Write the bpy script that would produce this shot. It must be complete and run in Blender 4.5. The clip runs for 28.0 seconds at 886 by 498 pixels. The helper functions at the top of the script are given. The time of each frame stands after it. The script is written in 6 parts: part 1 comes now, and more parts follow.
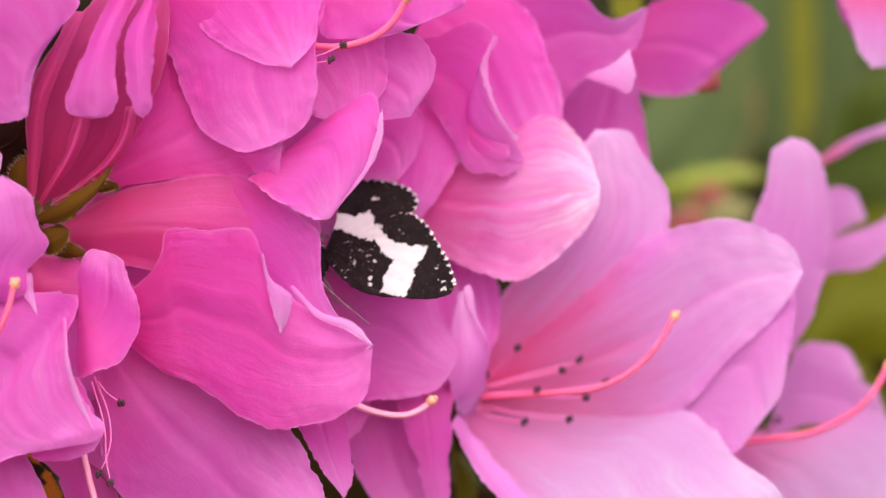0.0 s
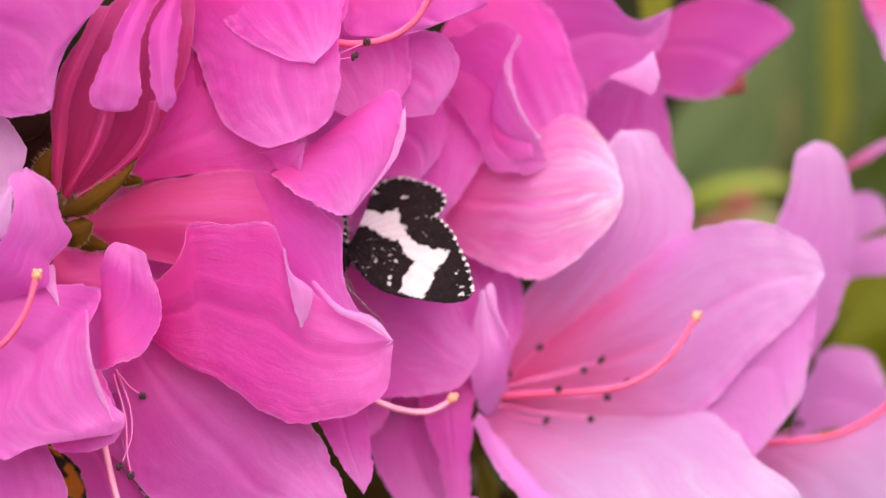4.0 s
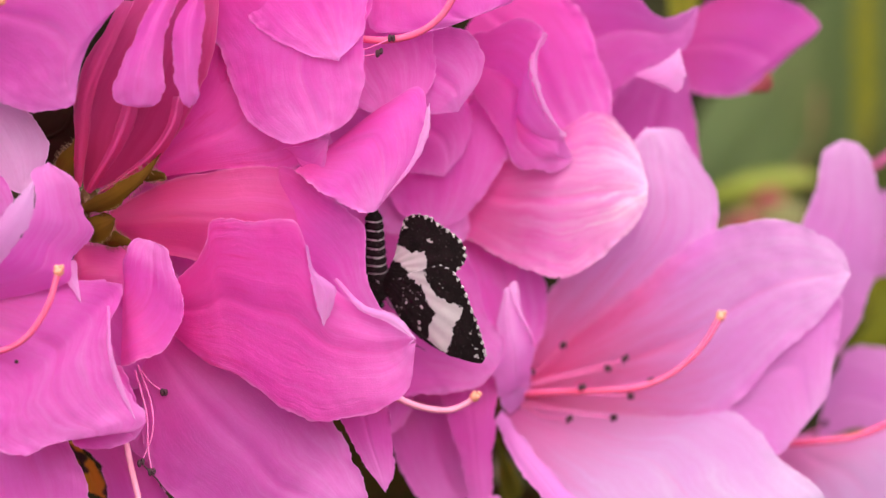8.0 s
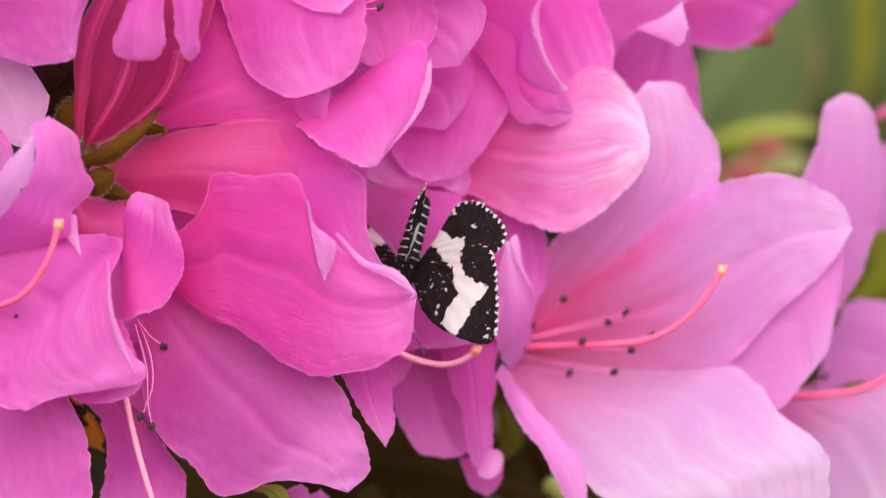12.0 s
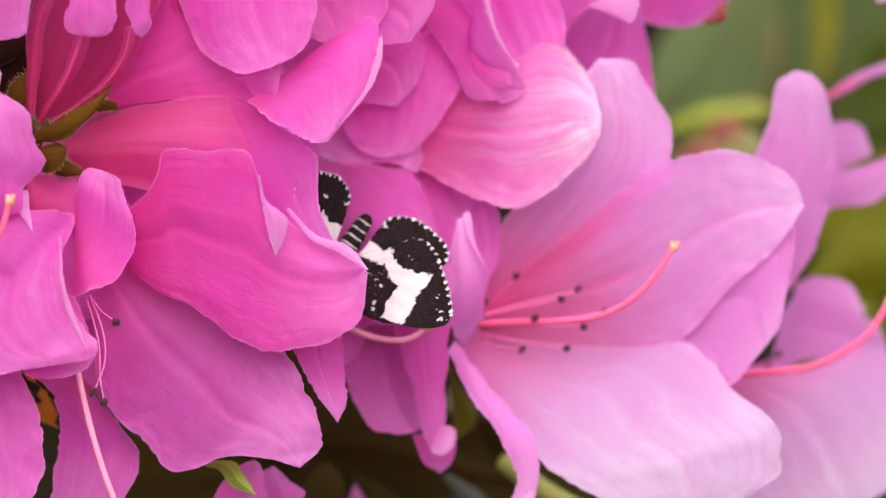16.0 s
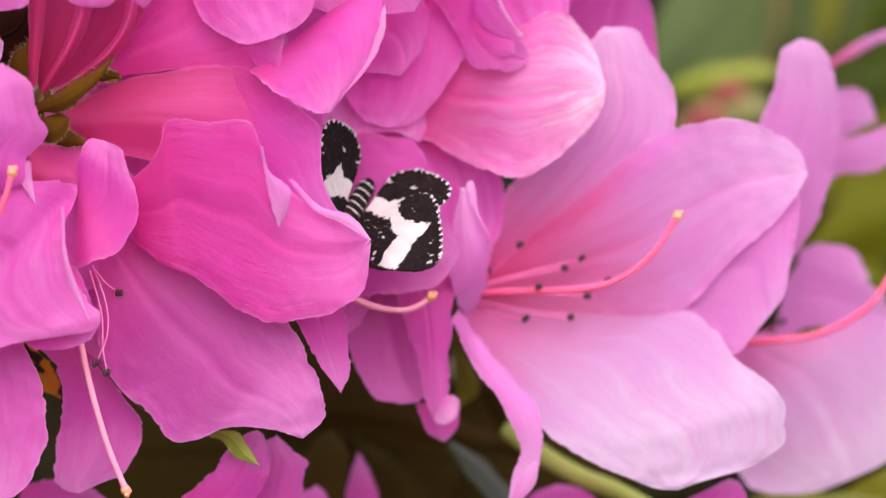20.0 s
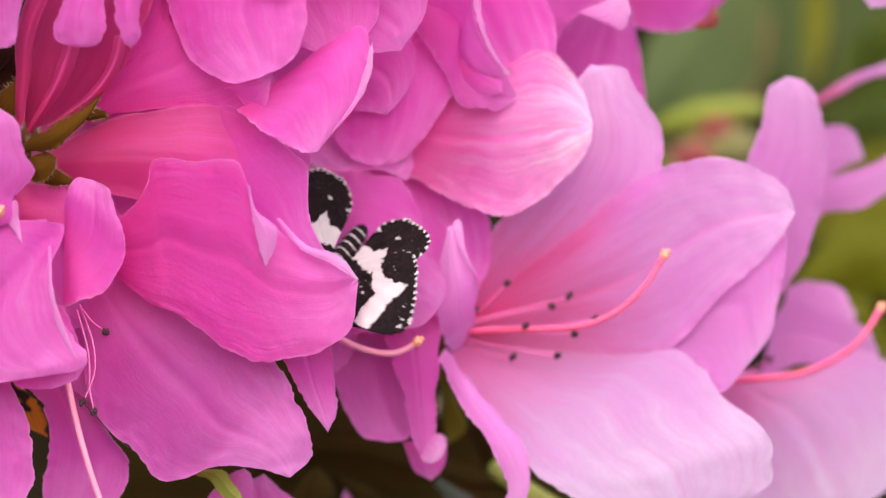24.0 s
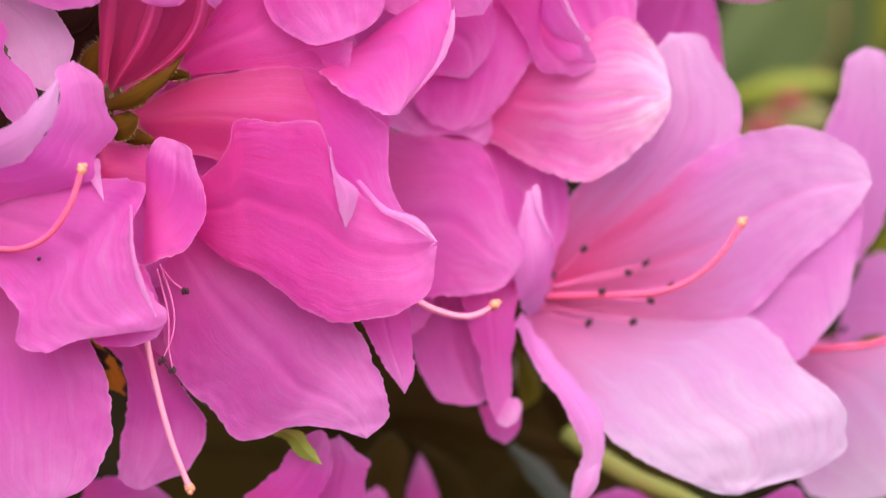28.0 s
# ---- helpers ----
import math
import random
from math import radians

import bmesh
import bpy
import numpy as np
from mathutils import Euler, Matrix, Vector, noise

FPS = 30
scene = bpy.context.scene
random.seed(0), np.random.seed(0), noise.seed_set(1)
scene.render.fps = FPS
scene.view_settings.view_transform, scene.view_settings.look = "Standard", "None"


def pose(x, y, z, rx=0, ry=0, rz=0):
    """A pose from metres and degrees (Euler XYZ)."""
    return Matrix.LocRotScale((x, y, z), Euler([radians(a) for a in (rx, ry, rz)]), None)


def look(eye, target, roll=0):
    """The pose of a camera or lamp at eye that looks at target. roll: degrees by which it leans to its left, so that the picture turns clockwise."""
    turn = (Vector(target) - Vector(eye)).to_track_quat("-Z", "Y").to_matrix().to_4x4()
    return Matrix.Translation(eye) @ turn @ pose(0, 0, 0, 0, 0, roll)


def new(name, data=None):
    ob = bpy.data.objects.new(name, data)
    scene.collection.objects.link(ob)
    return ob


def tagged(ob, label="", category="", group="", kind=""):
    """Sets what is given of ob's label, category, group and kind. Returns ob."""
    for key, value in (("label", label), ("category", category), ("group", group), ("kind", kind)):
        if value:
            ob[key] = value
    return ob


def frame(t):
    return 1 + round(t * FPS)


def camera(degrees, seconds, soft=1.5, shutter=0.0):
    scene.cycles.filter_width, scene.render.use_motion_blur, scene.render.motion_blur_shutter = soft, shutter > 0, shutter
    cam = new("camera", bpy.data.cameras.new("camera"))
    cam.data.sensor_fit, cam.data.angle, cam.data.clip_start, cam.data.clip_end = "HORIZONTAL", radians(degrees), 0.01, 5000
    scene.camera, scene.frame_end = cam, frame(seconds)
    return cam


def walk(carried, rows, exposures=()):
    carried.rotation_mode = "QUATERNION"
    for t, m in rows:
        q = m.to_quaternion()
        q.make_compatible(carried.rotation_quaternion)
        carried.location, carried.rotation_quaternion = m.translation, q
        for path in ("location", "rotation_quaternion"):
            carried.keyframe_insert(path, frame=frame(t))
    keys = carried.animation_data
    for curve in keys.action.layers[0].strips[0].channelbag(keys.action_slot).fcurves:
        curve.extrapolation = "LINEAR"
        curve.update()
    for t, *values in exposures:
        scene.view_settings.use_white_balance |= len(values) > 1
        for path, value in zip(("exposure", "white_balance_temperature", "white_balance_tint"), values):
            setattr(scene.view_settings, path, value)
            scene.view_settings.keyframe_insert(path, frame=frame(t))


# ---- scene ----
# ---- camera and its way ----
LENS = 12.0
cam = camera(LENS, 28.0, soft=1.3, shutter=0.5)
cam.data.dof.use_dof = True
cam.data.dof.focus_distance = 0.488
cam.data.dof.aperture_fstop = 11.5
WAY = [
    (0, -0.096, 0.625, -0.378, 7.31, 0.38, 11.80),
    (0.5, 0.392, 0.387, -0.198, 12.80, -1.02, 13.22),
    (1, -0.001, 0.004, -0.000, 10.58, 0.27, 16.02),
    (1.5, -0.104, 0.534, -0.167, 10.46, -0.05, 11.11),
    (2, -0.212, 0.769, -0.166, 9.60, 0.42, 9.01),
    (2.5, 0.062, 0.891, 0.036, 11.66, -0.53, 7.99),
    (3, 0.316, 1.049, 0.122, 11.83, -0.16, 6.88),
    (3.5, 0.828, 1.143, 0.084, 14.68, -0.81, 6.29),
    (4, 0.899, 1.220, 0.217, 13.35, -1.53, 6.32),
    (4.5, 1.160, 1.010, 0.389, 14.80, -1.78, 8.20),
    (6.5, 1.249, 0.829, 0.587, 14.04, -1.01, 9.70),
    (7, 1.425, 0.796, 0.646, 15.74, -0.82, 9.94),
    (7.5, 1.455, 0.843, 0.614, 15.85, -0.50, 9.45),
    (8, 1.341, 0.827, 0.636, 14.36, 0.55, 9.46),
    (8.5, 1.859, 0.942, 0.587, 17.84, -0.83, 8.42),
    (9, 1.971, 0.993, 0.656, 17.42, 0.11, 7.98),
    (9.5, 2.165, 1.034, 0.552, 17.26, -0.09, 7.64),
    (10, 2.504, 0.724, 0.639, 18.87, -0.53, 9.66),
    (10.5, 2.501, 0.448, 0.733, 17.43, -0.51, 10.95),
    (11, 2.250, 0.083, 0.805, 15.27, 0.06, 13.03),
    (11.5, 1.907, -0.142, 0.812, 14.11, 1.18, 13.32),
    (12, 1.149, -0.236, 0.791, 12.64, 1.98, 13.28),
    (12.5, 1.178, -0.037, 0.729, 16.60, 0.34, 11.05),
    (13, 0.929, -0.081, 0.778, 16.49, -0.52, 11.27),
    (13.5, 1.207, -0.001, 0.791, 19.33, -1.25, 10.12),
    (15.5, 1.269, -0.106, 0.719, 19.76, 0.04, 9.41),
    (16, 1.018, -0.099, 0.711, 17.23, 0.67, 9.35),
    (16.5, 1.053, -0.223, 0.672, 16.89, 0.40, 10.01),
    (17, 1.237, -0.463, 0.744, 17.94, 0.48, 11.20),
    (17.5, 1.302, -0.435, 0.744, 18.09, 0.54, 10.63),
    (18, 1.189, -0.632, 0.740, 17.21, 1.08, 12.83),
    (18.5, 1.145, -0.595, 0.695, 16.90, 1.51, 11.86),
    (19, 1.165, -0.941, 0.776, 17.17, 0.82, 14.00),
    (19.5, 1.310, -1.006, 0.710, 18.56, 1.32, 13.96),
    (20, 1.062, -1.077, 0.707, 17.23, 1.88, 14.26),
    (20.5, 1.204, -1.056, 0.747, 19.02, 1.82, 14.19),
    (21, 1.006, -0.928, 0.694, 17.61, 2.00, 13.63),
    (21.5, 1.145, -0.929, 0.698, 19.08, 1.54, 14.52),
    (23.5, 0.942, -0.812, 0.824, 17.32, 1.77, 16.19),
    (24, 0.895, -0.834, 0.733, 17.24, 2.05, 16.73),
    (24.5, 1.073, -0.782, 0.638, 18.15, 1.65, 16.41),
    (25, 1.172, -0.650, 0.712, 17.57, 2.22, 15.57),
    (25.5, 1.324, -0.748, 0.681, 18.19, 1.80, 17.00),
    (26, 1.227, -0.756, 0.639, 16.34, 2.02, 17.19),
    (26.5, 1.690, -0.821, 0.819, 18.53, -0.29, 17.07),
    (27, 1.482, -1.235, 0.896, 15.02, 0.48, 19.04),
    (27.5, 1.545, -1.133, 1.088, 14.60, 1.03, 16.51),
    (28, 1.519, -0.905, 1.466, 13.55, -0.34, 12.95),
]


def way_pose(yaw, pitch, roll, x, y, z):
    """Degrees and millimetres: a pose half a metre in front of the flowers, looking along +y."""
    turn = Euler((radians(90 + pitch), 0, radians(yaw))).to_matrix().to_4x4()
    return Matrix.Translation((x / 1000, y / 1000 - 0.5, z / 1000)) @ turn @ pose(0, 0, 0, 0, 0, roll)


# ---- sky, sun ----
world = bpy.data.worlds.new("sky")
scene.world = world
world.use_nodes = True
wn = world.node_tree.nodes
sky = wn.new("ShaderNodeTexSky")
sky.sky_type, sky.sun_disc = "NISHITA", False
SUN_UP, SUN_TURN = radians(44), radians(176)
sky.sun_elevation, sky.sun_rotation = SUN_UP, SUN_TURN
sky.air_density, sky.dust_density = 1.0, 3.0
wn["Background"].inputs["Strength"].default_value = 0.15
world.node_tree.links.new(sky.outputs["Color"], wn["Background"].inputs["Color"])
sun = new("sun", bpy.data.lights.new("sun", "SUN"))
sun.data.energy, sun.data.angle, sun.data.color = 3.0, radians(140), (1.0, 0.96, 0.92)
towards = Vector((math.sin(SUN_TURN) * math.cos(SUN_UP), math.cos(SUN_TURN) * math.cos(SUN_UP), math.sin(SUN_UP)))
sun.matrix_world = look(towards * 3, (0, 0, 0))
scene.view_settings.exposure = 0.76


# ---- materials ----
def shader(name):
    m = bpy.data.materials.new(name)
    m.use_nodes = True
    return m, m.node_tree.nodes, m.node_tree.links


def math_node(nd, lk, op, a, b=None, clamp=False):
    n = nd.new("ShaderNodeMath")
    n.operation, n.use_clamp = op, clamp
    for i, v in enumerate((a, b)):
        if v is None:
            continue
        if isinstance(v, (int, float)):
            n.inputs[i].default_value = v
        else:
            lk.new(v, n.inputs[i])
    return n.outputs[0]


def mix_node(nd, lk, fac, a, b, blend="MIX"):
    n = nd.new("ShaderNodeMix")
    n.data_type, n.blend_type = "RGBA", blend
    for sock, v in ((n.inputs[0], fac), (n.inputs[6], a), (n.inputs[7], b)):
        if isinstance(v, (int, float)):
            sock.default_value = v
        elif isinstance(v, tuple):
            sock.default_value = (*v, 1)
        else:
            lk.new(v, sock)
    return n.outputs[2]


def noise_node(nd, lk, vec, scale, detail=3.0, rough=0.55):
    n = nd.new("ShaderNodeTexNoise")
    n.inputs["Scale"].default_value, n.inputs["Detail"].default_value, n.inputs["Roughness"].default_value = scale, detail, rough
    if vec is not None:
        lk.new(vec, n.inputs["Vector"])
    return n.outputs["Fac"]


def ramp_node(nd, lk, fac, stops):
    n = nd.new("ShaderNodeValToRGB")
    while len(n.color_ramp.elements) < len(stops):
        n.color_ramp.elements.new(0.5)
    for e, (p, c) in zip(n.color_ramp.elements, stops):
        e.position, e.color = p, (*c, 1)
    lk.new(fac, n.inputs[0])
    return n.outputs[0]


def blade(name, throat, middle, rim, thin=0.70, rough=0.42, vein=0.30, gloss=0.5, blotch=None, across=15, along=1.6, relief=0.00012, spread=1.0, fade=0.92, freckle=None, frost=1.0, sugar=1.0):
    """A petal or leaf: colour from base (throat) to rim, branching veins that run from base to tip, soft stains,
    a skin of tiny glinting cells, and light that shines through."""
    m, nd, lk = shader(name)
    uv = nd.new("ShaderNodeUVMap").outputs[0]
    xyz = nd.new("ShaderNodeSeparateXYZ")
    lk.new(uv, xyz.inputs[0])
    side = math_node(nd, lk, "ABSOLUTE", math_node(nd, lk, "SUBTRACT", math_node(nd, lk, "MULTIPLY", xyz.outputs[0], 2.0), 1.0))
    up = xyz.outputs[1]
    info = nd.new("ShaderNodeObjectInfo").outputs["Random"]
    geo = nd.new("ShaderNodeNewGeometry").outputs["Position"]

    def stretched(scale, sway, offset):
        """The blade's own coordinates, drawn out along it, with a little sway."""
        bend = nd.new("ShaderNodeVectorMath")
        bend.operation = "MULTIPLY_ADD"
        wander = nd.new("ShaderNodeTexNoise")
        wander.inputs["Scale"].default_value, wander.inputs["Detail"].default_value = 210, 3.0
        lk.new(geo, wander.inputs["Vector"])
        lk.new(wander.outputs["Color"], bend.inputs[0])
        bend.inputs[1].default_value = (sway, sway, 0)
        lk.new(uv, bend.inputs[2])
        fit = nd.new("ShaderNodeMapping")
        fit.inputs["Scale"].default_value = scale
        lk.new(bend.outputs[0], fit.inputs[0])
        shift = nd.new("ShaderNodeCombineXYZ")
        lk.new(math_node(nd, lk, "ADD", math_node(nd, lk, "MULTIPLY", info, 37.0), offset), shift.inputs[2])
        add = nd.new("ShaderNodeVectorMath")
        lk.new(fit.outputs[0], add.inputs[0])
        lk.new(shift.outputs[0], add.inputs[1])
        return add.outputs[0]

    def ridge(value, sharp):
        """1 along the line where the noise passes its middle, 0 beside it."""
        off = math_node(nd, lk, "ABSOLUTE", math_node(nd, lk, "SUBTRACT", value, 0.5))
        return math_node(nd, lk, "SUBTRACT", 1.0, math_node(nd, lk, "MULTIPLY", off, sharp), True)

    calm = math_node(nd, lk, "SUBTRACT", 1.0, math_node(nd, lk, "POWER", up, 7.0), True)
    # main veins, their side branches, and the mesh of the smallest ones
    main = ridge(noise_node(nd, lk, stretched((across, along, 1), 0.10, 0.0), 1.0, 2.0, 0.5), 16.0)
    twigs = ridge(noise_node(nd, lk, stretched((across * 2.4, along * 2.6, 1), 0.16, 5.0), 1.0, 3.0, 0.6), 9.0)
    net = ridge(noise_node(nd, lk, geo, 620, 3.0, 0.6), 10.0)
    streak = noise_node(nd, lk, stretched((across * 1.1, along * 1.1, 1), 0.14, 11.0), 1.0, 5.0, 0.65)
    pleat = noise_node(nd, lk, stretched((across * 3.6, along * 1.3, 1), 0.10, 17.0), 1.0, 3.0, 0.55)
    grain = noise_node(nd, lk, geo, 1900, 2.0)
    cells = noise_node(nd, lk, geo, 5200, 2.0)
    cloud = noise_node(nd, lk, geo, 95, 4.0)
    reach = math_node(nd, lk, "ADD", up, math_node(nd, lk, "MULTIPLY", math_node(nd, lk, "MULTIPLY", math_node(nd, lk, "SUBTRACT", streak, 0.5), calm), 0.42))
    col = ramp_node(nd, lk, reach, [(0.0, throat), (0.22 * spread, tuple(0.6 * a + 0.4 * b for a, b in zip(throat, middle))), (0.42 * spread, middle), (max(0.42 * spread + 0.06, fade - 0.4), middle), (fade, tuple(0.55 * a + 0.45 * b for a, b in zip(rim, middle))), (1.0, tuple(0.7 * a + 0.3 * b for a, b in zip(rim, middle)))])
    dark = tuple(c * f for c, f in zip(middle, (0.86, 0.62, 0.72)))
    col = mix_node(nd, lk, math_node(nd, lk, "MULTIPLY", math_node(nd, lk, "SUBTRACT", cloud, 0.45, True), 0.55), col, rim)
    lines = math_node(nd, lk, "MULTIPLY", math_node(nd, lk, "MAXIMUM", main, math_node(nd, lk, "MULTIPLY", twigs, 0.6)), calm)
    col = mix_node(nd, lk, math_node(nd, lk, "MULTIPLY", lines, vein), col, dark)
    col = mix_node(nd, lk, math_node(nd, lk, "MULTIPLY", net, 0.10), col, dark)
    # paler streaks that gather towards the tip
    pale = math_node(nd, lk, "MULTIPLY", math_node(nd, lk, "SUBTRACT", streak, 0.46, True), math_node(nd, lk, "MULTIPLY", math_node(nd, lk, "MULTIPLY", up, up), 1.5 * frost))
    col = mix_node(nd, lk, math_node(nd, lk, "MINIMUM", pale, 0.8), col, rim)
    col = mix_node(nd, lk, math_node(nd, lk, "MULTIPLY", math_node(nd, lk, "SUBTRACT", grain, 0.5, True), 0.5), col, dark)
    col = mix_node(nd, lk, math_node(nd, lk, "MULTIPLY", math_node(nd, lk, "SUBTRACT", cells, 0.58, True), 0.7 * sugar), col, rim)
    # the pale margin, with the light that rims catch put into its colour
    edge = math_node(nd, lk, "POWER", math_node(nd, lk, "MAXIMUM", side, math_node(nd, lk, "POWER", up, 2.0)), 44.0)
    white = tuple(0.35 + 0.65 * c for c in rim)
    col = mix_node(nd, lk, math_node(nd, lk, "MULTIPLY", edge, math_node(nd, lk, "MULTIPLY", math_node(nd, lk, "SUBTRACT", pleat, 0.25, True), 1.2 * min(1.0, sugar), True)), col, white)
    # the midrib
    rib = math_node(nd, lk, "MULTIPLY", math_node(nd, lk, "SUBTRACT", 1.0, math_node(nd, lk, "MULTIPLY", side, 40.0), True), 0.25)
    col = mix_node(nd, lk, math_node(nd, lk, "MULTIPLY", rib, calm), col, throat)
    if blotch:
        spots = noise_node(nd, lk, geo, 420, 1.0)
        col = mix_node(nd, lk, math_node(nd, lk, "MULTIPLY", math_node(nd, lk, "SUBTRACT", spots, 0.56, True), 14.0, True), col, blotch)
    if freckle:
        dots = noise_node(nd, lk, stretched((across * 1.7, along * 5.0, 1), 0.05, 23.0), 1.0, 1.0)
        near = math_node(nd, lk, "SUBTRACT", 1.0, math_node(nd, lk, "MULTIPLY", math_node(nd, lk, "ABSOLUTE", math_node(nd, lk, "SUBTRACT", up, 0.34)), 3.6), True)
        col = mix_node(nd, lk, math_node(nd, lk, "MULTIPLY", math_node(nd, lk, "MULTIPLY", math_node(nd, lk, "SUBTRACT", dots, 0.58, True), 4.0, True), math_node(nd, lk, "MULTIPLY", near, 0.6)), col, freckle)
    hsv = nd.new("ShaderNodeHueSaturation")
    lk.new(math_node(nd, lk, "ADD", math_node(nd, lk, "MULTIPLY", info, 0.12), 0.94), hsv.inputs["Value"])
    lk.new(col, hsv.inputs["Color"])
    col = hsv.outputs[0]
    p = nd["Principled BSDF"]
    lk.new(col, p.inputs["Base Color"])
    lk.new(math_node(nd, lk, "ADD", math_node(nd, lk, "MULTIPLY", math_node(nd, lk, "SUBTRACT", 0.5, cells), 0.5 * sugar), rough), p.inputs["Roughness"])
    p.inputs["Specular IOR Level"].default_value = gloss
    # relief: pleats and sunken veins, then the cells
    height = math_node(nd, lk, "SUBTRACT", math_node(nd, lk, "ADD", math_node(nd, lk, "MULTIPLY", pleat, math_node(nd, lk, "ADD", 0.7, math_node(nd, lk, "MULTIPLY", math_node(nd, lk, "POWER", math_node(nd, lk, "MAXIMUM", side, up), 5.0), 2.6))), math_node(nd, lk, "MULTIPLY", streak, 0.7)), math_node(nd, lk, "MULTIPLY", math_node(nd, lk, "ADD", lines, math_node(nd, lk, "MULTIPLY", net, 0.4)), 0.22))
    bump = nd.new("ShaderNodeBump")
    bump.inputs["Strength"].default_value, bump.inputs["Distance"].default_value = 0.6, relief
    lk.new(math_node(nd, lk, "MULTIPLY", height, calm), bump.inputs["Height"])
    skin = nd.new("ShaderNodeBump")
    skin.inputs["Strength"].default_value, skin.inputs["Distance"].default_value = 0.6, 0.00007
    lk.new(math_node(nd, lk, "ADD", cells, math_node(nd, lk, "MULTIPLY", grain, 1.2)), skin.inputs["Height"])
    lk.new(bump.outputs[0], skin.inputs["Normal"])
    lk.new(skin.outputs[0], p.inputs["Normal"])
    # the light crosses two skins, so each one tints it half as much
    half = nd.new("ShaderNodeGamma")
    half.inputs[1].default_value = 0.5
    lk.new(col, half.inputs[0])
    through_light = nd.new("ShaderNodeBsdfTranslucent")
    lk.new(half.outputs[0], through_light.inputs[0])
    blend = nd.new("ShaderNodeMixShader")
    blend.inputs[0].default_value = thin
    lk.new(p.outputs[0], blend.inputs[1])
    lk.new(through_light.outputs[0], blend.inputs[2])
    lk.new(blend.outputs[0], nd["Material Output"].inputs[0])
    return m


def plain(name, base, second, scale=600, rough=0.5, gloss=0.4, relief=0.0002, thin=0.0):
    """A small solid part: two mingled colours and a fine relief."""
    m, nd, lk = shader(name)
    geo = nd.new("ShaderNodeTexCoord").outputs["Object"]
    a, b = noise_node(nd, lk, geo, scale, 4.0), noise_node(nd, lk, geo, scale * 0.2, 2.0)
    col = mix_node(nd, lk, math_node(nd, lk, "MULTIPLY", math_node(nd, lk, "ADD", a, b), 0.5), base, second)
    p = nd["Principled BSDF"]
    lk.new(col, p.inputs["Base Color"])
    p.inputs["Roughness"].default_value, p.inputs["Specular IOR Level"].default_value = rough, gloss
    if thin:
        p.inputs["Subsurface Weight"].default_value, p.inputs["Subsurface Radius"].default_value = thin, (0.0012, 0.0004, 0.0006)
        p.inputs["Subsurface Scale"].default_value = 1.0
    bump = nd.new("ShaderNodeBump")
    bump.inputs["Strength"].default_value, bump.inputs["Distance"].default_value = 0.6, relief
    lk.new(a, bump.inputs["Height"])
    lk.new(bump.outputs[0], p.inputs["Normal"])
    return m


def scales(name):
    """Wing scales: black and white parted by the wing's own pattern, with a fine streaky grain."""
    m, nd, lk = shader(name)
    mark = nd.new("ShaderNodeAttribute")
    mark.attribute_name = "white"
    geo = nd.new("ShaderNodeTexCoord").outputs["Object"]
    grain, streak = noise_node(nd, lk, geo, 5200, 2.0), noise_node(nd, lk, geo, 900, 3.0)
    val = math_node(nd, lk, "ADD", mark.outputs["Fac"], math_node(nd, lk, "MULTIPLY", math_node(nd, lk, "SUBTRACT", grain, 0.5), 0.55))
    fac = math_node(nd, lk, "MULTIPLY", math_node(nd, lk, "ADD", val, 0.05), 9.0, True)
    black = mix_node(nd, lk, streak, (0.004, 0.003, 0.0035), (0.022, 0.013, 0.014))
    white = mix_node(nd, lk, streak, (0.56, 0.49, 0.50), (0.45, 0.385, 0.40))
    col = mix_node(nd, lk, fac, black, white)
    # stray pale scales and a brown sheen among the black ones
    dust = noise_node(nd, lk, geo, 2600, 3.0, 0.7)
    col = mix_node(nd, lk, math_node(nd, lk, "MULTIPLY", math_node(nd, lk, "MULTIPLY", math_node(nd, lk, "SUBTRACT", dust, 0.60, True), 1.6, True), math_node(nd, lk, "SUBTRACT", 1.0, fac, True)), col, (0.26, 0.19, 0.20))
    p = nd["Principled BSDF"]
    lk.new(col, p.inputs["Base Color"])
    p.inputs["Roughness"].default_value, p.inputs["Specular IOR Level"].default_value = 0.85, 0.03
    bump = nd.new("ShaderNodeBump")
    bump.inputs["Strength"].default_value, bump.inputs["Distance"].default_value = 0.5, 0.00008
    lk.new(grain, bump.inputs["Height"])
    lk.new(bump.outputs[0], p.inputs["Normal"])
    return m


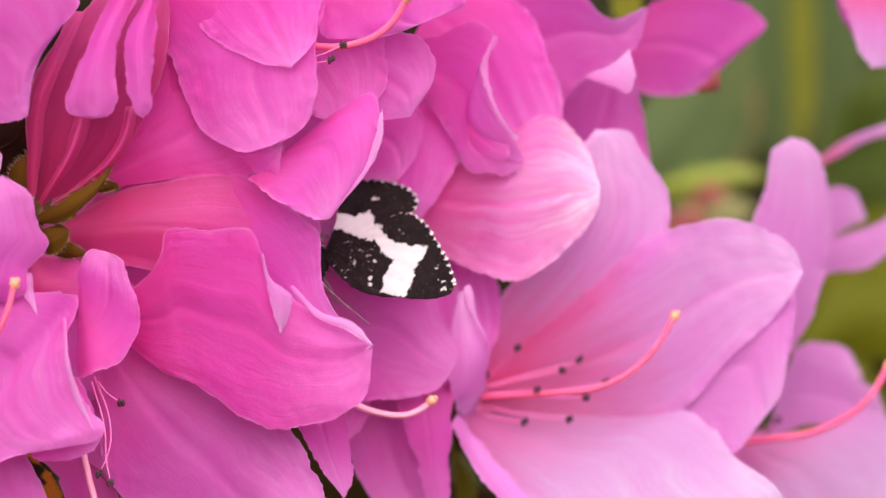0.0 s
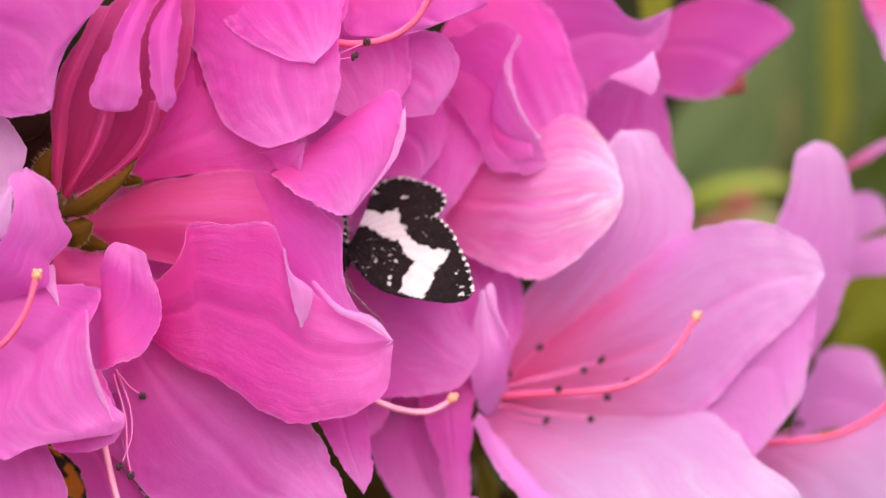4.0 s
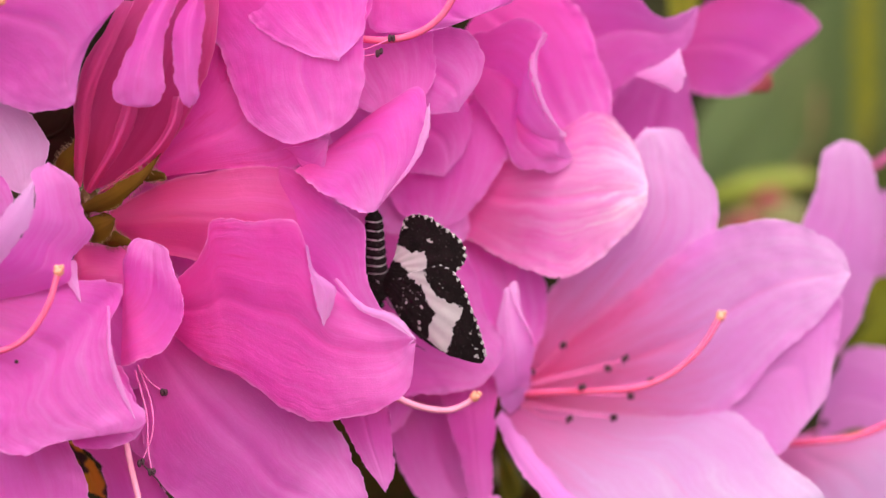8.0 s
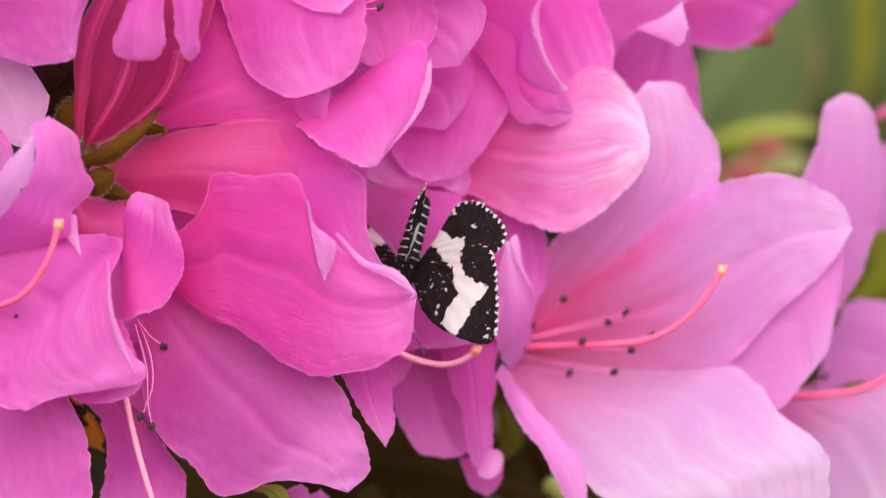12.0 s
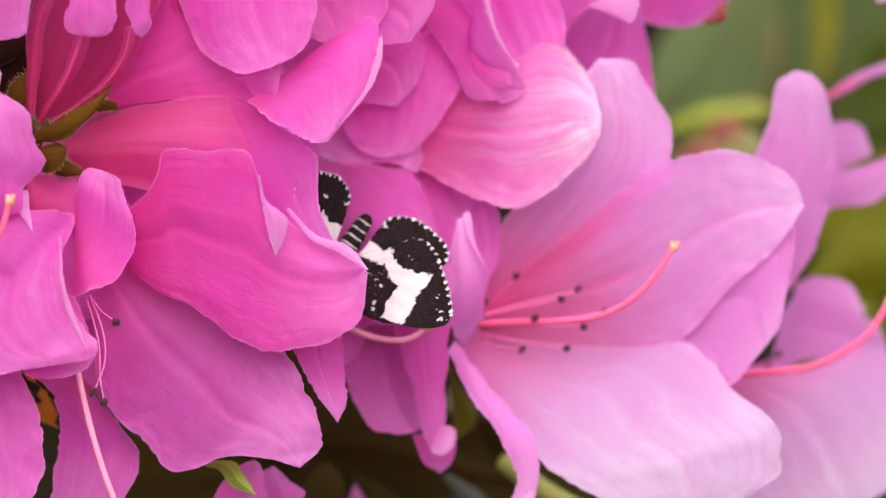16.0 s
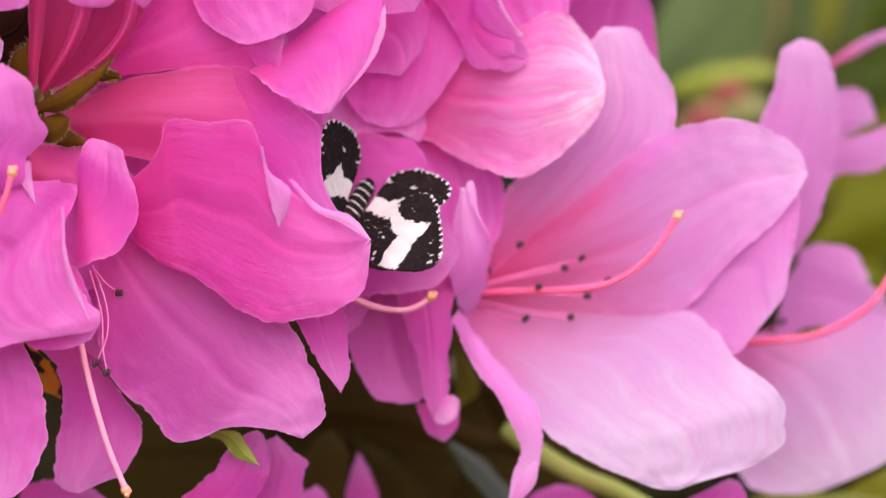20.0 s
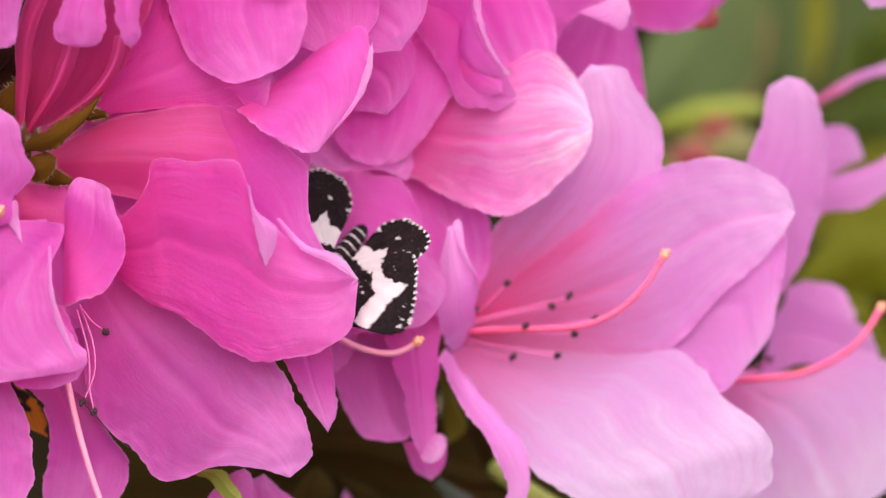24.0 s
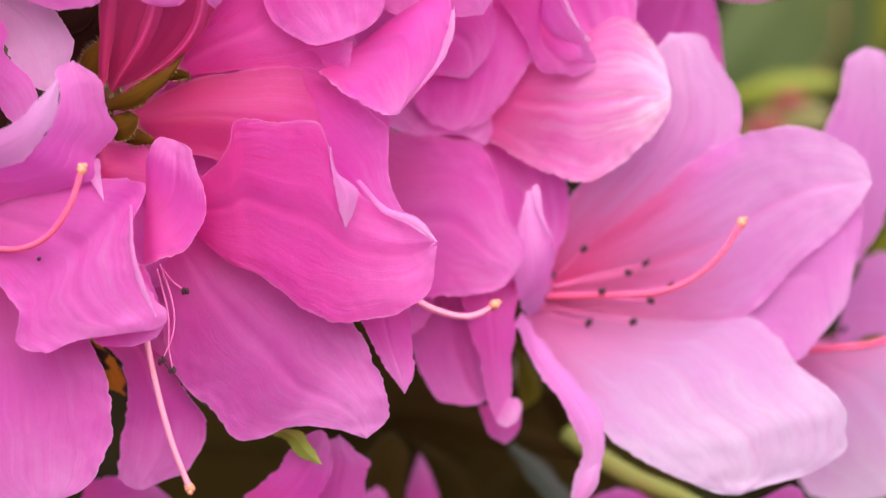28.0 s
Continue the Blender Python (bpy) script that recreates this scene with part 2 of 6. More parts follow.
MAT = {
    "pink": blade("petal_pink", (0.79, 0.08, 0.42), (0.82, 0.12, 0.62), (0.93, 0.48, 0.88)),
    "flush": blade("petal_flush", (0.78, 0.055, 0.34), (0.80, 0.082, 0.52), (0.90, 0.36, 0.80), frost=0.6, freckle=(0.66, 0.02, 0.20)),
    "deep": blade("petal_deep", (0.78, 0.07, 0.44), (0.81, 0.11, 0.60), (0.91, 0.42, 0.83)),
    "funnel": blade("petal_funnel", (0.54, 0.03, 0.12), (0.66, 0.06, 0.27), (0.74, 0.11, 0.42), vein=0.45, across=9, along=0.8),
    "tube": blade("petal_tube", (0.58, 0.04, 0.15), (0.70, 0.075, 0.36), (0.80, 0.13, 0.56), vein=0.55, across=9, along=0.8, spread=1.5, freckle=(0.60, 0.03, 0.16)),
    "mauve": blade("petal_mauve", (0.70, 0.06, 0.36), (0.75, 0.10, 0.55), (0.84, 0.32, 0.76)),
    # pink once more, dimmed: the front flower's lower petal has its shade in the colour
    "pink_dim": blade("petal_pink_dim", (0.76, 0.09, 0.48), (0.72, 0.11, 0.55), (0.90, 0.45, 0.86)),
    "fold": blade("petal_fold", (0.60, 0.045, 0.16), (0.68, 0.07, 0.29), (0.74, 0.13, 0.43), vein=0.4, across=6, along=0.8),
    "pale": blade("petal_pale", (0.86, 0.25, 0.68), (0.90, 0.42, 0.82), (0.94, 0.64, 0.92)),
    "pale2": blade("petal_flushed", (0.78, 0.06, 0.36), (0.87, 0.24, 0.66), (0.98, 0.86, 0.96), vein=0.5, across=22, fade=0.78, frost=4.5, spread=1.0, relief=0.00016),
    "pale3": blade("petal_blush", (0.86, 0.16, 0.52), (0.82, 0.44, 0.82), (0.87, 0.74, 0.92), vein=0.3, fade=0.65, frost=2.6),
    "soft": blade("petal_soft", (0.88, 0.07, 0.30), (0.90, 0.37, 0.84), (0.95, 0.68, 0.95), fade=0.9, frost=1.8, spread=1.3, freckle=(0.80, 0.05, 0.25)),
    "soft2": blade("petal_soft_rim", (0.84, 0.32, 0.76), (0.88, 0.33, 0.80), (0.95, 0.64, 0.94)),
    "dusk": blade("petal_dusk", (0.70, 0.30, 0.60), (0.72, 0.34, 0.64), (0.83, 0.50, 0.77)),
    "lilac": blade("petal_lilac", (0.78, 0.28, 0.70), (0.80, 0.32, 0.74), (0.92, 0.60, 0.90)),
    "style": plain("style_pink", (0.69, 0.08, 0.19), (0.76, 0.13, 0.27), 300, 0.5, 0.2, 0.0001, 0.3),
    "style_pale": plain("style_palepink", (0.82, 0.25, 0.40), (0.87, 0.36, 0.50), 300, 0.4, 0.4, 0.0001),
    "filament": plain("filament_pink", (0.80, 0.15, 0.42), (0.82, 0.21, 0.50), 300, 0.5, 0.3, 0.0001),
    "stigma": plain("stigma_cream", (0.82, 0.36, 0.24), (0.66, 0.20, 0.12), 2500, 0.35, 0.6, 0.0003),
    "anther": plain("anther_dark", (0.02, 0.006, 0.012), (0.09, 0.03, 0.045), 2000, 0.6, 0.3, 0.0003),
    "sepal": blade("sepal_green", (0.06, 0.028, 0.004), (0.10, 0.046, 0.005), (0.14, 0.06, 0.014), 0.2, 0.8, gloss=0.04, vein=0.6, sugar=0.2),
    "hair": plain("hair_pale", (0.38, 0.24, 0.13), (0.28, 0.16, 0.09), 900),
    "leaf_grey": blade("leaf_greygreen", (0.062, 0.092, 0.026), (0.072, 0.105, 0.03), (0.12, 0.14, 0.045), 0.25, 0.45, gloss=0.15, sugar=0.2),
    "leaf_greyd": blade("leaf_bluegrey", (0.09, 0.12, 0.08), (0.10, 0.13, 0.10), (0.12, 0.15, 0.12), 0.2, 0.45, gloss=0.15, sugar=0.2),
    "leaf_olive": blade("leaf_olive", (0.17, 0.17, 0.01), (0.19, 0.19, 0.01), (0.27, 0.26, 0.03), 0.3, gloss=0.15, sugar=0.2),
    "leaf_dark": blade("leaf_darkgreen", (0.06, 0.09, 0.01), (0.07, 0.10, 0.012), (0.11, 0.14, 0.03), 0.25, 0.4, gloss=0.15, sugar=0.2),
    # inner leaves: almost black, as the shrub's inner shade is in this colour
    "leaf_shaded": blade("leaf_shade_tone", (0.014, 0.010, 0.005), (0.018, 0.013, 0.006), (0.034, 0.026, 0.010), 0.15, 0.8, gloss=0.03, sugar=0.2),
    "leaf_green": blade("leaf_fresh", (0.14, 0.15, 0.005), (0.14, 0.15, 0.005), (0.19, 0.21, 0.02), 0.35, gloss=0.15, sugar=0.2),
    "leaf_lime": blade("leaf_lime", (0.26, 0.30, 0.03), (0.28, 0.33, 0.05), (0.40, 0.42, 0.12), 0.35, gloss=0.15, sugar=0.2),
    "leaf_pale": blade("leaf_pale", (0.34, 0.33, 0.10), (0.36, 0.36, 0.12), (0.45, 0.40, 0.20), 0.3, gloss=0.15, sugar=0.2),
    "leaf_red": blade("leaf_reddish", (0.30, 0.05, 0.06), (0.32, 0.06, 0.07), (0.40, 0.15, 0.12), 0.25, gloss=0.15, sugar=0.2),
    "leaf_amber": blade("leaf_amber", (0.28, 0.16, 0.06), (0.30, 0.18, 0.08), (0.36, 0.22, 0.10), 0.2, gloss=0.15, sugar=0.2),
    # leaf brown, darkened by the shade under the flowers mixed into it
    "leaf_shaded_brown": blade("leaf_shaded_brown", (0.032, 0.022, 0.005), (0.04, 0.028, 0.006), (0.07, 0.05, 0.014), 0.2, 0.8, gloss=0.03, sugar=0.2),
    # bud scale brown, darkened so that its colour carries the shade of petal gaps
    "scale_gap": blade("scale_gap_brown", (0.02, 0.006, 0.003), (0.02, 0.007, 0.004), (0.04, 0.014, 0.006), 0.1, 0.7, gloss=0.05, sugar=0.2),
    "leaf_yellow": blade("leaf_yellow", (0.50, 0.25, 0.02), (0.55, 0.28, 0.02), (0.50, 0.25, 0.03), 0.3, blotch=(0.03, 0.02, 0.015), gloss=0.15, sugar=0.2),
    "shoot": plain("shoot_green", (0.30, 0.36, 0.05), (0.36, 0.40, 0.10), 150, 0.4),
    "bark": plain("bark_brown", (0.10, 0.07, 0.045), (0.18, 0.13, 0.09), 220, 0.8, 0.2, 0.0008),
    "soil": plain("soil_dark", (0.05, 0.035, 0.025), (0.09, 0.07, 0.05), 30, 0.9, 0.1, 0.005),
    # backdrop green, darkened in the colour to stand for shade between shrubs
    "thicket": plain("thicket_shaded", (0.016, 0.014, 0.005), (0.05, 0.05, 0.015), 25, 0.8, 0.2, 0.01),
    "thread": plain("thread_dark", (0.02, 0.008, 0.012), (0.06, 0.025, 0.03), 2500, 0.8),
    "fur": plain("fur_black", (0.004, 0.003, 0.003), (0.014, 0.011, 0.011), 1800, 0.9, 0.04, 0.0006),
    "eye": plain("eye_black", (0.01, 0.01, 0.01), (0.02, 0.02, 0.02), 900, 0.15, 0.6),
    "feeler": plain("feeler_grey", (0.05, 0.045, 0.045), (0.30, 0.27, 0.27), 900, 0.6),
    "wing": scales("wing_scales"),
}


# ---- building helpers ----
HOME = {}


def thing(name, at, label, category, group="", kind=""):
    """A top-level thing: an Empty at a place in millimetres."""
    ob = new(name)
    ob.empty_display_size = 0.002
    ob.location = Vector(at) / 1000
    HOME[ob.name] = np.array(at, float)
    return tagged(ob, label, category, group, kind)


def part(name, verts, faces, material, parent, label="", uvs=None, smooth=True):
    """One mesh under a thing or a part; verts in millimetres of the place."""
    home = HOME[parent.name] if parent else np.zeros(3)
    me = bpy.data.meshes.new(name)
    me.from_pydata(((np.asarray(verts, float) - home) / 1000).tolist(), [], faces)
    me.materials.append(material)
    if uvs is not None:
        layer = me.uv_layers.new(name="UVMap")
        index = np.empty(len(me.loops), int)
        me.loops.foreach_get("vertex_index", index)
        layer.data.foreach_set("uv", np.asarray(uvs, float)[index].ravel())
    if smooth:
        me.polygons.foreach_set("use_smooth", np.ones(len(me.polygons), bool))
    me.update()
    ob = new(name, me)
    ob.parent = parent
    HOME[ob.name] = home
    return tagged(ob, label) if label else ob


def curve(points, n):
    """n + 1 points at even steps along a smooth line through the given ones."""
    p = np.asarray(points, float)
    q = np.vstack([2 * p[0] - p[1], p, 2 * p[-1] - p[-2]])
    fine = []
    for i in range(1, len(q) - 2):
        a, b, c, d = q[i - 1:i + 3]
        ta = np.linalg.norm(b - a) ** 0.5 + 1e-6
        tb = np.linalg.norm(c - b) ** 0.5 + 1e-6
        tc = np.linalg.norm(d - c) ** 0.5 + 1e-6
        m1 = tb * ((b - a) / ta - (c - a) / (ta + tb) + (c - b) / tb)
        m2 = tb * ((c - b) / tb - (d - b) / (tb + tc) + (d - c) / tc)
        s = np.linspace(0, 1, 14, endpoint=False)[:, None]
        fine.append(b * (2 * s**3 - 3 * s**2 + 1) + m1 * (s**3 - 2 * s**2 + s) + c * (3 * s**2 - 2 * s**3) + m2 * (s**3 - s**2))
    fine = np.vstack(fine + [p[-1:]])
    run = np.r_[0, np.cumsum(np.linalg.norm(np.diff(fine, axis=0), axis=1))]
    at = np.linspace(0, run[-1], n + 1)
    return np.stack([np.interp(at, run, fine[:, k]) for k in range(3)], 1)


def wavy(p, size, seed):
    return np.array([noise.noise(Vector((x / size + seed * 7.3, y / size - seed * 3.1, z / size + seed))) for x, y, z in p])


SEED = [0]


def blade_mesh(left, right, bulge, ruffle, nu=84, nv=60, thick=0.16, fold=None):
    """A thin shell between two side lines that run from base to tip, arched towards the front by bulge, with a frilled rim.
    fold: a crease that runs along the blade, as its place across (0 to 1), its height in millimetres and its width."""
    SEED[0] += 1
    seed = SEED[0]
    le, ri = curve(left, nu), curve(right, nu)
    u, v = np.meshgrid(np.linspace(0, 1, nu + 1), np.linspace(0, 1, nv + 1), indexing="ij")
    grid = le[:, None] * (1 - v)[..., None] + ri[:, None] * v[..., None]
    across = 2 * v - 1
    broad = np.linalg.norm(ri - le, axis=1)
    ease = np.clip(broad / 11.0, 0.12, 1.0)[:, None]
    rise = np.sin(np.pi * np.clip(u * 0.94 + 0.03, 0, 1)) ** 0.7
    grid[..., 1] -= 0.4 * bulge * (0.5 + 0.5 * np.cos(np.pi * across)) * rise
    if fold:
        grid[..., 1] -= fold[1] * np.exp(-np.abs(v - fold[0]) / fold[2]) * rise * np.clip(3 * u, 0, 1)
    # a crease along the midrib and shallow flutes that widen towards the tip
    grid[..., 1] += min(0.5, 2.2 * ruffle) * 0.45 * np.exp(-(across / 0.10) ** 2) * rise * (1 - u**5) * ease
    grid[..., 1] += ruffle * 0.34 * np.sin(across * (4.5 + seed % 4) + seed * 1.7 + 1.5 * u) * u * (1 - u**6) * ease
    rim = np.maximum(np.abs(across) ** 3, u**4)
    edge = np.maximum(np.abs(across) ** 7, u**9).ravel()
    flat = grid.reshape(-1, 3)
    slow, fast, nick = wavy(flat, 9.0, seed), wavy(flat, 3.2, seed + 50), wavy(flat, 0.8, seed + 90)
    open_end = (0.25 + 0.75 * u.ravel())
    crinkle = wavy(flat * (1.0, 0.5, 1.0), 1.5, seed + 20)
    soft = np.repeat(ease, nv + 1, 1).ravel()
    lift = ruffle * open_end * (1.4 * slow * (0.5 + rim.ravel()) * soft + 1.3 * fast * (0.10 + rim.ravel()) * soft + 0.75 * crinkle * (0.06 + rim.ravel()))
    # the margin is crimped in small pleats
    lift += min(1.0, ruffle * 3) * 0.20 * edge * wavy(flat * (1.0, 0.3, 1.0), 0.95, seed + 33)
    flat[:, 1] += lift
    wide = ri - le
    out = (np.abs(across) ** 8 * np.sign(across)).ravel()[:, None] * np.repeat(wide / (broad[:, None] + 1e-6), nv + 1, 0)
    flat += out * ((nick * 0.15 + 0.16 * wavy(flat, 1.7, seed + 70) + 0.40 * fast + 0.20 * wavy(flat, 0.42, seed + 12)) * min(1, ruffle * 4))[:, None]
    grid = flat.reshape(nu + 1, nv + 1, 3)
    du, dv = np.gradient(grid, axis=0), np.gradient(grid, axis=1)
    nrm = np.cross(du, dv)
    nrm /= np.linalg.norm(nrm, axis=2)[..., None] + 1e-9
    if nrm[..., 1].mean() > 0:
        nrm = -nrm
    taper = np.clip(1 - rim, 0.3, 1)[..., None]
    front, back = (grid + nrm * thick * taper * 0.5).reshape(-1, 3), (grid - nrm * thick * taper * 0.5).reshape(-1, 3)
    n, w = (nu + 1) * (nv + 1), nv + 1
    idx = np.arange(n).reshape(nu + 1, w)
    quads = np.stack([idx[:-1, :-1], idx[1:, :-1], idx[1:, 1:], idx[:-1, 1:]], -1).reshape(-1, 4)
    ring = np.r_[idx[0, :-1], idx[:-1, -1], idx[-1, :0:-1], idx[:0:-1, 0]]
    # the cut edge has vertices of its own, so that it stays crisp
    k = len(ring)
    a = 2 * n + np.arange(k)
    b = np.roll(a, -1)
    sides = np.stack([a, b, b + k, a + k], -1)
    verts = np.vstack([front, back, front[ring], back[ring]])
    faces = quads.tolist() + (quads[:, ::-1] + n).tolist() + sides.tolist()
    uvs = np.stack([v.ravel(), u.ravel()], 1)
    return verts, faces, np.vstack([uvs, uvs, uvs[ring], uvs[ring]])


def petal(parent, left, right, bulge, kind, ruffle=0.3, name="petal", label="", fold=None):
    verts, faces, uvs = blade_mesh(left, right, bulge, ruffle, fold=fold)
    return part(name, verts, faces, MAT[kind], parent, label, uvs)


def sweep(points, r0, r1, n=20, sides=9, knob=0.0):
    """A round rod along a smooth line, its radius from r0 to r1, the end swollen by knob."""
    c = curve(points, n)
    tang = np.gradient(c, axis=0)
    tang /= np.linalg.norm(tang, axis=1)[:, None]
    a = np.cross(tang, (0.31, 0.2, 0.93))
    a /= np.linalg.norm(a, axis=1)[:, None]
    b = np.cross(tang, a)
    s = np.linspace(0, 1, n + 1)
    r = r0 + (r1 - r0) * s + knob * np.exp(-((s - 1) / 0.035) ** 2)
    ang = np.linspace(0, 2 * np.pi, sides, endpoint=False)
    ring = c[:, None] + r[:, None, None] * (np.cos(ang)[None, :, None] * a[:, None] + np.sin(ang)[None, :, None] * b[:, None])
    verts = np.vstack([ring.reshape(-1, 3), c[:1], c[-1:]])
    idx = np.arange((n + 1) * sides).reshape(n + 1, sides)
    rol = np.roll(idx, -1, 1)
    faces = np.stack([idx[:-1], rol[:-1], rol[1:], idx[1:]], -1).reshape(-1, 4).tolist()
    last = (n + 1) * sides
    faces += [[last, rol[0, k], idx[0, k]] for k in range(sides)] + [[last + 1, idx[-1, k], rol[-1, k]] for k in range(sides)]
    uv = np.stack([np.tile(np.linspace(0, 1, sides), n + 1), np.repeat(s, sides)], 1)
    return verts, faces, np.vstack([uv, [[0.5, 0], [0.5, 1]]])


def lumps(centres, radii, seed, segs=10, rings=7):
    """Rounded, slightly uneven lumps in one mesh; radii of three axes each."""
    verts, faces = [], []
    for k, (c, r) in enumerate(zip(centres, radii)):
        base = len(verts)
        for i in range(rings + 1):
            th = np.pi * i / rings
            for j in range(segs):
                ph = 2 * np.pi * j / segs
                d = np.array([np.sin(th) * np.cos(ph), np.sin(th) * np.sin(ph), np.cos(th)])
                g = 1 + 0.14 * noise.noise(Vector(d * 1.7) + Vector((seed * 3.3, k * 1.9, 0)))
                verts.append(np.array(c) + d * np.array(r) * g)
        for i in range(rings):
            for j in range(segs):
                a, b = base + i * segs + j, base + i * segs + (j + 1) % segs
                faces.append([a, b, b + segs, a + segs])
    return np.array(verts), faces


def style(parent, points, r0, r1, kind="style"):
    """The long style of a flower, with its sticky stigma."""
    v, f, uv = sweep(points, r0, r1, 30, 10, 0.05)
    stem = part("style", v, f, MAT[kind], parent, "slender pink style", uv)
    p = np.array(points[-1], float)
    d = p - np.array(points[-2], float)
    d /= np.linalg.norm(d)
    c = [p, p + d * 0.32 + (0.26, -0.14, 0.16), p + d * 0.32 + (-0.27, -0.14, 0.14), p + d * 0.34 + (0.02, -0.28, -0.24), p + d * 0.4 + (0, 0.15, 0)]
    v, f = lumps(c, [(0.62, 0.62, 0.62)] + [(0.36, 0.36, 0.36)] * 4, len(HOME), 10, 7)
    part("stigma", v, f, MAT["stigma"], stem, "knobbly yellowish stigma")
    return stem


def stamen(parent, points):
    v, f, uv = sweep(points, 0.12, 0.09, 14, 7)
    rod = part("filament", v, f, MAT["filament"], parent, "thin pink filament", uv)
    p = np.array(points[-1], float)
    s = len(HOME) % 3
    c = [p + (-0.2, -0.15, 0.02), p + (0.21, -0.12, 0.14 * s), p + (0.02, -0.36, 0.16)]
    v, f = lumps(c, [(0.27, 0.27, 0.48), (0.25, 0.26, 0.42), (0.13, 0.12, 0.16)], len(HOME), 9, 7)
    part("anther", v, f, MAT["anther"], rod, "dark purple brown anther")
    return rod


def hairs(parent, left, right, count, seed):
    """Fine pale hairs that stand on the rim of a sepal."""
    rng = random.Random(seed)
    le, ri = curve(left, 40), curve(right, 40)
    verts, faces = [], []
    for k in range(count):
        line, other = (le, ri) if k % 2 else (ri, le)
        i = rng.randrange(2, 39)
        p = line[i]
        d = p - other[i]
        d = d / (np.linalg.norm(d) + 1e-6) + np.array([rng.uniform(-0.5, 0.5), rng.uniform(-1.0, 0.2), rng.uniform(-0.5, 0.5)])
        d /= np.linalg.norm(d)
        q = p + d * rng.uniform(0.4, 1.0)
        a = np.cross(d, (0.3, 0.9, 0.1))
        a *= 0.028 / (np.linalg.norm(a) + 1e-6)
        b = np.cross(d, a)
        n = len(verts)
        verts += [p + a, p - 0.5 * a + 0.87 * b, p - 0.5 * a - 0.87 * b, q]
        faces += [[n, n + 1, n + 3], [n + 1, n + 2, n + 3], [n + 2, n, n + 3]]
    return verts, faces


def sepal(parent, left, right, bulge, seed):
    v, f, uv = blade_mesh(left, right, bulge, 0.3, 48, 20, 0.3)
    ob = part("sepal", v, f, MAT["sepal"], parent, "hairy olive green sepal", uv)
    v, f = hairs(ob, left, right, 90, seed)
    fur = part("hairs", v, f, MAT["hair"], ob, "fine pale hairs")
    tagged(fur, kind="stuff")
    return ob


def leaf(left, right, bulge, kind, label, name="leaf", category="leaf"):
    v, f, uv = blade_mesh(left, right, bulge, 0.25, 30, 14, 0.35)
    home = thing(name, np.mean([left[0], right[0]], 0), label, category, "leaves of the shrub")
    part("leaf_blade", v, f, MAT[kind], home, "", uv)
    rib = (curve(left, 12) + curve(right, 12)) / 2
    rib[:, 1] += 0.25 - bulge * np.sin(np.pi * np.linspace(0, 1, 13)) ** 0.7
    v, f, uv = sweep(rib, 0.34, 0.08, 14, 6)
    part("midrib", v, f, MAT[kind], home, "", uv)
    return home


# ---- ground, distance ----
def sheet(name, size, step, place, material, label, turn=0.0, swell=0.0):
    """A gently uneven sheet; size and step in metres."""
    n = int(size / step)
    g = np.linspace(-size / 2, size / 2, n + 1)
    a, b = np.meshgrid(g, g, indexing="ij")
    c = np.array([swell * noise.fractal(Vector((x * 1.3, y * 1.3, 4.2)), 1.0, 2.0, 4) for x, y in zip(a.ravel(), b.ravel())])
    pts = np.stack([a.ravel(), b.ravel(), c], 1)
    if turn:
        pts = pts @ np.array(Matrix.Rotation(radians(turn), 3, "X")).T
    idx = np.arange((n + 1) ** 2).reshape(n + 1, n + 1)
    quads = np.stack([idx[:-1, :-1], idx[1:, :-1], idx[1:, 1:], idx[:-1, 1:]], -1).reshape(-1, 4).tolist()
    ob = part(name, (pts + place) * 1000, quads, material, None)
    return tagged(ob, label, "", "", "structure")


sheet("ground", 400, 10, (0, 0, -0.62), MAT["soil"], "dark brown garden soil under the shrub", 0, 0.1)
sheet("backdrop", 3.0, 0.05, (0, 0.75, 0.1), MAT["thicket"], "sheet of shrubbery far behind the flowers, shade in its colour", 90, 0.06)

# the shrub's inner foliage, dense, its shade put into the near-black colour
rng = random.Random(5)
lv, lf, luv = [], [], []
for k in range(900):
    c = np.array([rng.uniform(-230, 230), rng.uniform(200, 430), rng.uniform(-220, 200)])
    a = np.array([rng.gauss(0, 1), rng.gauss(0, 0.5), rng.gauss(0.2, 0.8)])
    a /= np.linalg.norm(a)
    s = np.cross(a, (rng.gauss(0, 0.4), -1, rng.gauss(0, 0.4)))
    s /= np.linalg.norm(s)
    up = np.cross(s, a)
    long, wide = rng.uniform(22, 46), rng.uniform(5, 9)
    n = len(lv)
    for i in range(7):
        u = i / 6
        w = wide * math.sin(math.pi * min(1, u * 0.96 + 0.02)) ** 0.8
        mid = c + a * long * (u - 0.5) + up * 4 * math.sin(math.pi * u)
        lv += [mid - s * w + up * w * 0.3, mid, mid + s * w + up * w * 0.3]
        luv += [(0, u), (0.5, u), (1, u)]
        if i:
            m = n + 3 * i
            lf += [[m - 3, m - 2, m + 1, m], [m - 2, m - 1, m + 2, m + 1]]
foliage = part("inner_foliage", lv, lf, MAT["leaf_shaded"], None, "dense leaves inside the shrub, their shade in the dark colour", luv)
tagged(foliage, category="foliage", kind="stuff")

